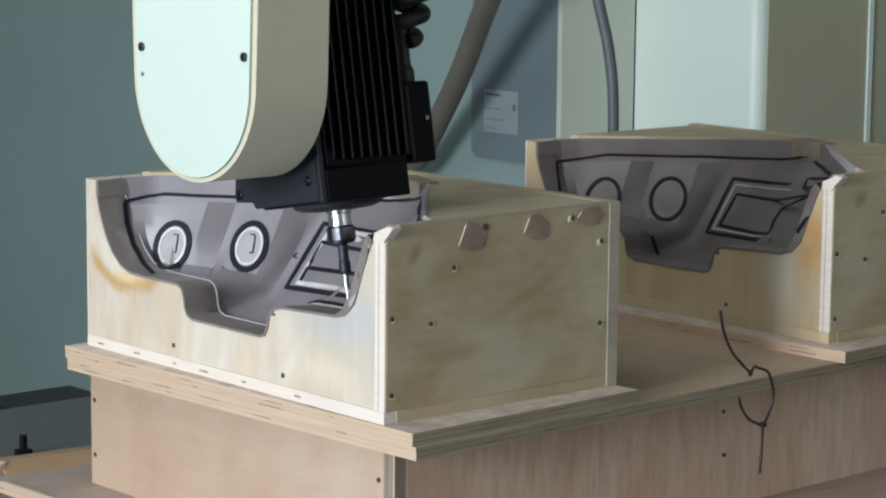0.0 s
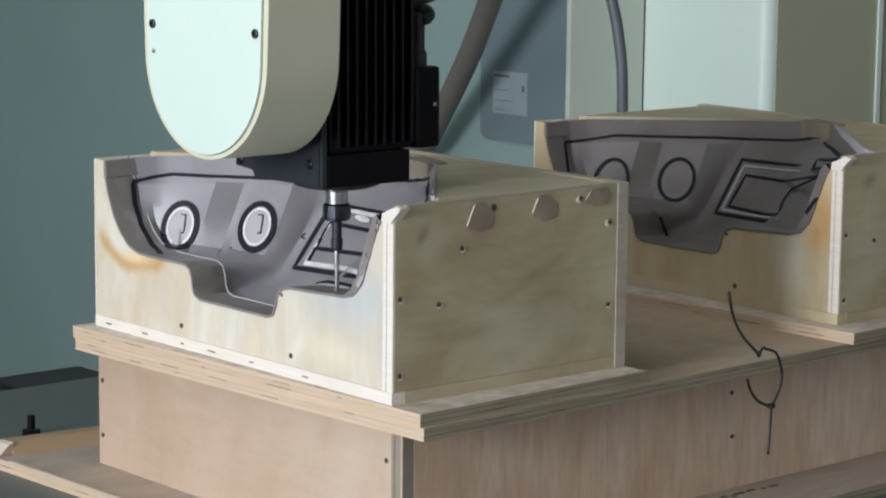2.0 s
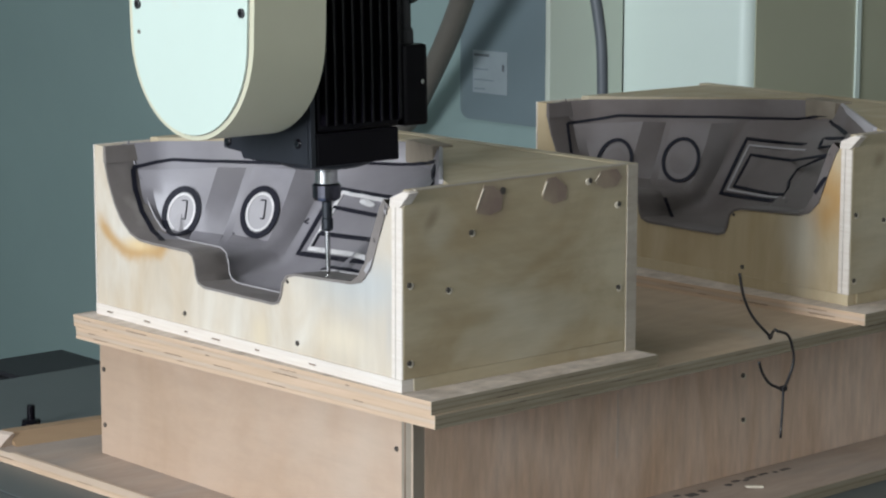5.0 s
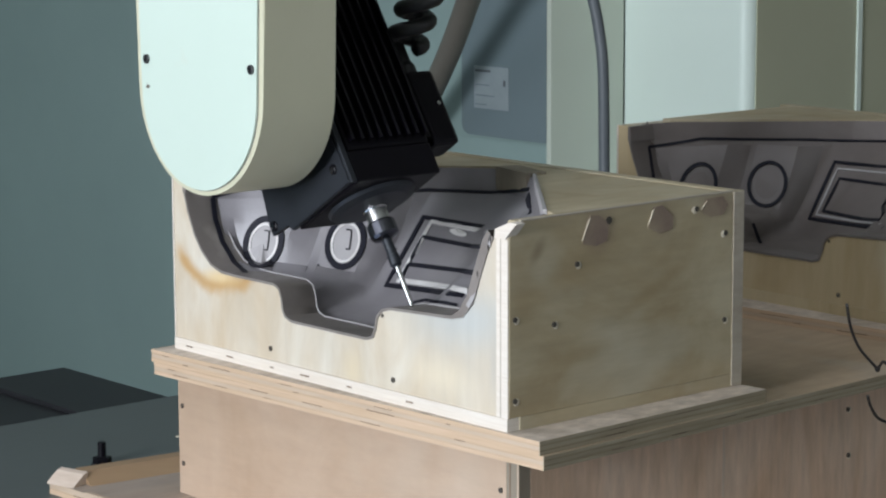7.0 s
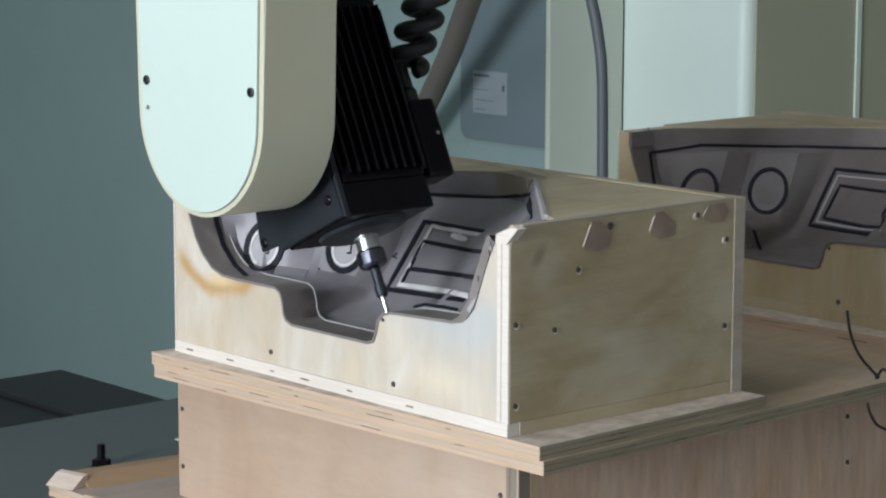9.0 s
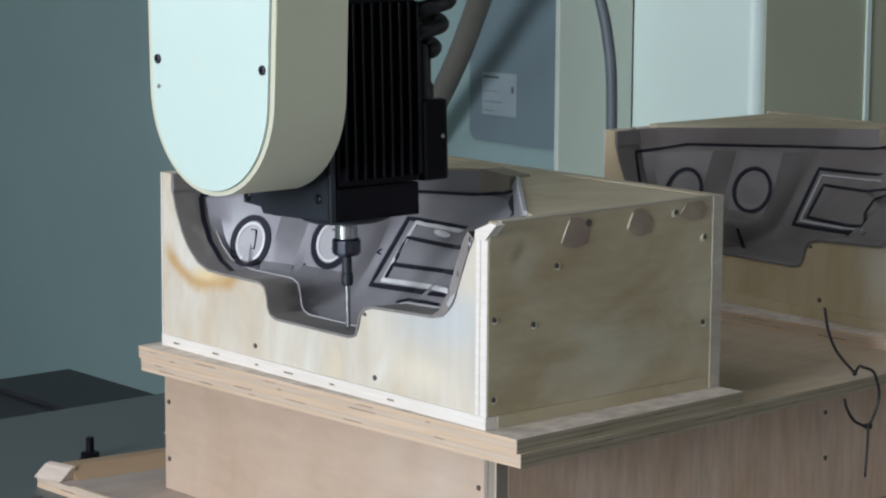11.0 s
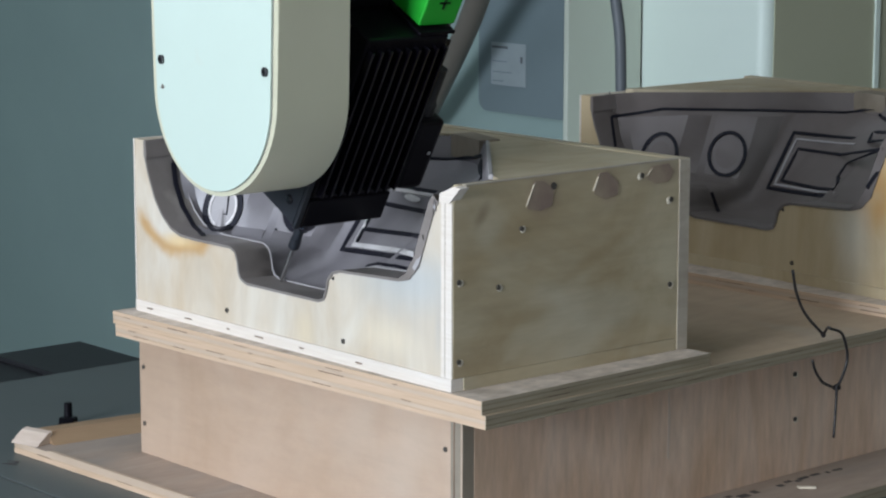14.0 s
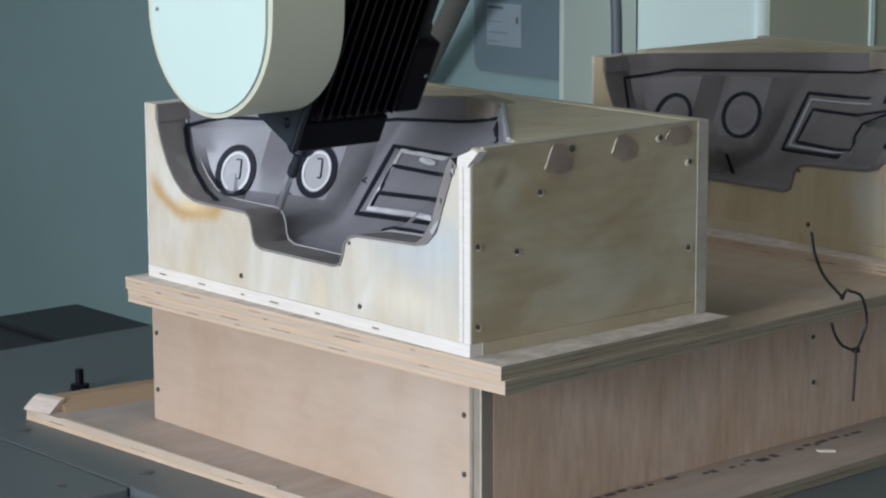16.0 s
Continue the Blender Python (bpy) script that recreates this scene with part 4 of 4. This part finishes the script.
        for centre, u, v in (((-0.6043, 0.0922, 0.1443), (-0.0023, 0.0191, 0.0385), (0.0283, 0.0129, -0.0074)),
                             ((-0.5105, 0.1577, 0.1522), (-0.0109, 0.0270, 0.0341), (0.0305, 0.0110, -0.0072))):
            ring(centre, u, v, 0.93, 0.0062, INK, 'marker_ring', 0.0026)
            disc(centre, u, v, 0.62, plastic, 'gauge_face')
        band('marker_line', [(-0.6656, 0.0389, 0.21), (-0.6354, 0.1025, 0.2177), (-0.6225, 0.1165, 0.2217), (-0.5026, 0.2393, 0.2205), (-0.4014, 0.3248, 0.2194), (-0.3541, 0.3271, 0.2291), (-0.3203, 0.3204, 0.2335)], 0.0046, INK, 0.0016)
        band('marker_line', [(-0.6656, 0.0389, 0.21), (-0.6434, 0.0279, 0.162)], 0.005, INK, 0.0016)
        band('marker_line', [(-0.3205, 0.3168, 0.2252), (-0.2703, 0.2795, 0.2203), (-0.2083, 0.2275, 0.2189)], 0.007, INK, 0.0016)
        band('marker_line', [(-0.3211, 0.267, 0.1867), (-0.4518, 0.2553, 0.1865), (-0.4371, 0.1774, 0.1021), (-0.1959, 0.076, 0.1241)], 0.0062, INK, 0.0016)
        band('marker_line', [(-0.4312, 0.242, 0.1619), (-0.2964, 0.2189, 0.1651), (-0.2158, 0.0915, 0.132), (-0.4223, 0.1926, 0.1138)], 0.0052, INK, 0.0018, closed=True)
        band('sanded_band', [(-0.3242, 0.2556, 0.1779), (-0.443, 0.2516, 0.1762), (-0.4292, 0.1852, 0.108), (-0.2055, 0.0826, 0.1286)], 0.004, GREY_LIGHT, 0.0016)
        band('marker_line', [(-0.2219, 0.1701, 0.1786), (-0.2975, 0.2701, 0.1999), (-0.1971, 0.2118, 0.2148)], 0.0062, INK, 0.0016)
        band('marker_line', [(-0.1753, 0.089, 0.1368), (-0.1998, 0.1397, 0.1681)], 0.0062, INK, 0.0016)
        band('marker_line', [(-0.1405, 0.0719, 0.1282), (-0.1554, 0.1089, 0.1594)], 0.0075, INK, 0.0016)
        band('marker_line', [(-0.4531, 0.0627, 0.1034), (-0.4475, 0.0666, 0.0849), (-0.4425, 0.0698, 0.0711)], 0.0062, INK, 0.0016)
    # the lip's upright end beside the board's far edge
    part("lip_end", prism([(-0.6745, 0.222), (-0.6665, 0.222), (-0.6685, 0.2462), (-0.6745, 0.2462)], -0.0016, 0.056, "y", bevel=0.0005), LIP if first else plastic, d)
    # worn inner edge of the lip
    for f0, f1 in zip(rows_here, rows_here[1:]):
        edge_pts.append(f0[1] + Vector((0, -0.0005, 0.0012)))
    if first:
        part('worn_lip_edge', tube(edge_pts[2:-14], 0.0011, 6), GREY_LIGHT, d)
    riding(d)
    return d


dashboard(BOX_A, True)
dashboard(BOX_B, False)


# ---------------------------------------------------------------- cable tie on the platform
def cable_tie():
    t = thing("cable_tie", "black plastic cable tie looped through the platform board", "cable tie", place=(0, 0, Z0))
    knot = Vector((0.040, 0.648, -0.0105))
    part("tail", tube(smooth_line([(0.030, 0.5917, 0.0859), (0.030, 0.6013, 0.0521), (0.032, 0.6195, 0.0203), knot], 6), 0.0021, 8), TIE, t, smooth=True)
    loop = smooth_line([knot, (0.055, 0.640, 0.003), (0.068, 0.6305, 0.0045), (0.069, 0.652, -0.004), (0.0695, 0.6625, -0.0236), (0.069, 0.6663, -0.0408), (0.068, 0.6633, -0.057), (0.067, 0.6486, -0.0799),
                        (0.066, 0.6300, -0.0755), (0.066, 0.6156, -0.0671), (0.066, 0.6020, -0.0500), (0.066, 0.5965, -0.0357)], 6)
    part("loop", tube(loop, 0.0021, 8), TIE, t, smooth=True)
    part("head", box(0.0635, 0.0705, 0.6435, 0.6530, -0.085, -0.0775, 0.001), TIE, t)
    part("tip", tube(smooth_line([(0.067, 0.6480, -0.083), (0.067, 0.6470, -0.11), (0.068, 0.6432, -0.1524)], 6), 0.0020, 8), TIE, t, smooth=True)
    part("knot", turned([(0.002, -0.004), (0.0042, 0.0), (0.002, 0.004)], 10, at=knot), TIE, t)
    riding(t)


cable_tie()


# ---------------------------------------------------------------- robot arm with milling spindle
ARM_AT = Vector((-0.1592, 0.025, Z0 + 0.415))


def obround(w, z0, top, taper, n=28):
    """The outline of the arm's end: a half round of half-width w with its lowest point at z0, widening upwards."""
    pts = [(w * math.cos(a), z0 + w + w * math.sin(a)) for a in [math.pi + math.pi * k / n for k in range(n + 1)]]
    return pts + [(w + taper * 0.02, z0 + w + 0.015), (w + taper, top), (-w - taper, top), (-w - taper * 0.02, z0 + w + 0.015)]


def robot():
    arm = thing("robot_arm", "cream robot arm with white cover plate and black milling spindle", "robot arm", place=ARM_AT)
    y0, y1 = -0.205, -0.100
    body = part("wrist_housing", prism(obround(0.1325, -0.107, 0.95, 0.035), y0 - 0.0055, y1, "y", bevel=0.009), ARM_PAINT, arm)
    for p in body.data.polygons:
        p.use_smooth = True
    body.data.set_sharp_from_angle(angle=math.radians(36))
    part("cover_plate", prism(obround(0.1220, -0.1005, 0.93, 0.033), y0 - 0.0085, y0 - 0.0050, "y", bevel=0.0012), PLATE_PAINT, arm, "white painted cover plate")
    ring = obround(0.1231, -0.1016, 0.931, 0.0331)
    part("cover_gap", prism(ring, y0 - 0.0060, y0 - 0.0049, "y"), PIPE, arm, "dark gap round the cover")
    yp = y0 - 0.0085
    for z in (0.058, 0.42):
        for x in (-0.1095, 0.1130):
            k = part("cover_bolt", turned([(0.0060, yp), (0.0060, yp - 0.0025), (0.0048, yp - 0.0032)], 18, "y", at=(x, 0, z)), RUBBER, arm, "dark socket-head bolt")
            part("socket", turned([(0.0026, yp - 0.0033), (0.0026, yp - 0.0036)], 6, "y", at=(x, 0, z)), BLACK, k)
    part("paint_chip", prism([(-0.113, 0.021), (-0.107, 0.020), (-0.104, 0.0235), (-0.110, 0.0265)], yp - 0.0004, yp, "y"), PIPE, arm)
    part("scratch", prism([(0.075, -0.062), (0.083, -0.056), (0.084, -0.058), (0.077, -0.064)], 0.0, 0.001, "y"), TORN_AND_LIT, arm, m=pose(0.0, -0.15, -0.03, 0, -30, 0))
    part("flange", turned([(0.085, -0.0945), (0.085, -0.082), (0.06, -0.0815)], 40, "y"), STEEL_DARK, arm)
    sp = part("spindle", box(-0.069, 0.069, -0.066, 0.069, -0.105, 0.140, 0.004), BLACK, arm, "black finned milling spindle motor")
    # cooling ribs along the motor on two faces
    for k in range(9):
        y = -0.060 + k * 0.0152
        part("rib", box(0.069, 0.081, y - 0.0016, y + 0.0016, -0.096, 0.128, 0.0006), RIB_BLACK, sp)
    for k in range(9):
        x = -0.060 + k * 0.0152
        part("rib", box(x - 0.0016, x + 0.0016, 0.069, 0.081, -0.096, 0.128, 0.0006), RIB_BLACK, sp)
    part("nose_block", box(-0.071, 0.071, -0.070, 0.067, -0.149, -0.106, 0.003), BLACK, sp, "black square nose block")
    part("nose_flange", turned([(0.060, -0.1495), (0.057, -0.154), (0.045, -0.158), (0.020, -0.160)], 40), STEEL_DARK, sp)
    part("spindle_nose", turned([(0.0165, -0.150), (0.0165, -0.162), (0.0150, -0.164), (0.0150, -0.182)], 32), CHROME, sp, "polished steel spindle nose")
    part("collet_nut", turned([(0.0165, -0.1795), (0.0190, -0.182), (0.0190, -0.198), (0.0165, -0.202), (0.0090, -0.2045)], 24), NUT_STEEL, sp, "dark steel collet nut")
    part("tool_shank", turned([(0.0066, -0.203), (0.0066, -0.226), (0.0078, -0.227), (0.0078, -0.240), (0.0055, -0.243)], 24), STEEL_DARK, sp, "dark tool holder")
    part("cutter", turned([(0.0034, -0.242), (0.0034, -0.270), (0.0030, -0.297), (0.0012, -0.301)], 14), CHROME, sp, "slender bright milling cutter")
    # bracket between arm and motor
    br = [(-0.117, -0.134), (-0.078, -0.136), (-0.075, -0.146), (0.066, -0.146), (0.066, 0.05), (-0.03, 0.07), (-0.085, 0.02), (-0.117, -0.122)]
    bracket = part("bracket", prism(br, -0.0795, -0.0705, "y", bevel=0.0012), STEEL_DARK, sp, "blued steel mounting bracket")
    for x, z in ((-0.106, -0.125), (0.045, -0.119), (0.043, 0.02)):
        bolt = part("bracket_bolt", turned([(0.0068, -0.0795), (0.0068, -0.0812), (0.0052, -0.0822)], 18, "y", at=(x, 0, z)), BLACK, sp, "dark socket-head bolt")
        part("bolt_face", turned([(0.0046, -0.0822), (0.0046, -0.0828), (0.0026, -0.0829)], 18, "y", at=(x, 0, z)), NUT_STEEL, bolt)
    part("edge_strip", box(0.0662, 0.0712, -0.0795, -0.0712, -0.149, -0.03, 0.001), STEEL_DARK, sp)
    # connection box and its cable
    part("terminal_box", box(0.020, 0.066, 0.0805, 0.1235, -0.108, 0.000, 0.006), BLACK, sp, "black connection box")
    part("box_screw", turned([(0.003, 0.066), (0.003, 0.068)], 10, "x", at=(0, 0.112, -0.05)), CHROME, sp)
    coil = []
    turns, n = 8, 220
    for i in range(n + 1):
        a = 2 * math.pi * turns * i / n
        u = i / n
        coil.append((0.026 + 0.117 * u + 0.021 * math.cos(a), 0.104 + 0.021 * math.sin(a), 0.062 + 0.258 * u))
    part("coiled_cable", tube(coil, 0.0105, 10), RUBBER, arm, "black coiled cable", smooth=True)
    part("cable_gland", turned([(0.012, -0.001), (0.012, 0.016), (0.009, 0.022), (0.009, 0.070)], 16, at=(0.043, 0.103, 0)), RUBBER, sp)
    # top of the motor, its green cover and a clamp
    part("motor_cap", box(-0.062, 0.000, -0.064, 0.018, 0.1405, 0.30, 0.006), BLACK, sp)
    part("cap_plate", box(-0.026, 0.068, 0.0185, 0.078, 0.1405, 0.1455, 0.002), BLACK, sp)
    green = part("green_cover", box(-0.018, 0.058, 0.021, 0.081, 0.1490, 0.30, 0.003), GREEN, sp, "bright green cover with black signs")
    part("sign_bar", box(0.002, 0.024, 0.0199, 0.0209, 0.181, 0.1835), BLACK, green)
    part("sign_bar", box(0.0581, 0.0591, 0.042, 0.060, 0.181, 0.1835), BLACK, green)
    part("sign_bar", box(0.0581, 0.0591, 0.0497, 0.0523, 0.173, 0.1915), BLACK, green)
    part("hook_clamp", prism([(-0.010, 0.110), (0.012, 0.116), (0.020, 0.150), (0.006, 0.170), (-0.020, 0.155)], -0.0800, -0.0665, "y", bevel=0.001), STEEL_DARK, sp)
    return arm, sp


robot_arm, spindle = robot()


def motions():
    slide = [(t, Matrix.Translation((x, y, z))) for t, x, y, z in SLIDE]
    for ob, base in MOVING:
        walk(ob, [(t, m @ base) for t, m in slide])
    walk(robot_arm, [(t, pose(ARM_AT.x + x, ARM_AT.y, ARM_AT.z + z)) for t, x, z, a in ARM])
    walk(spindle, [(t, pose(0, 0, 0, 0, -a, 0)) for t, x, z, a in ARM])


motions()
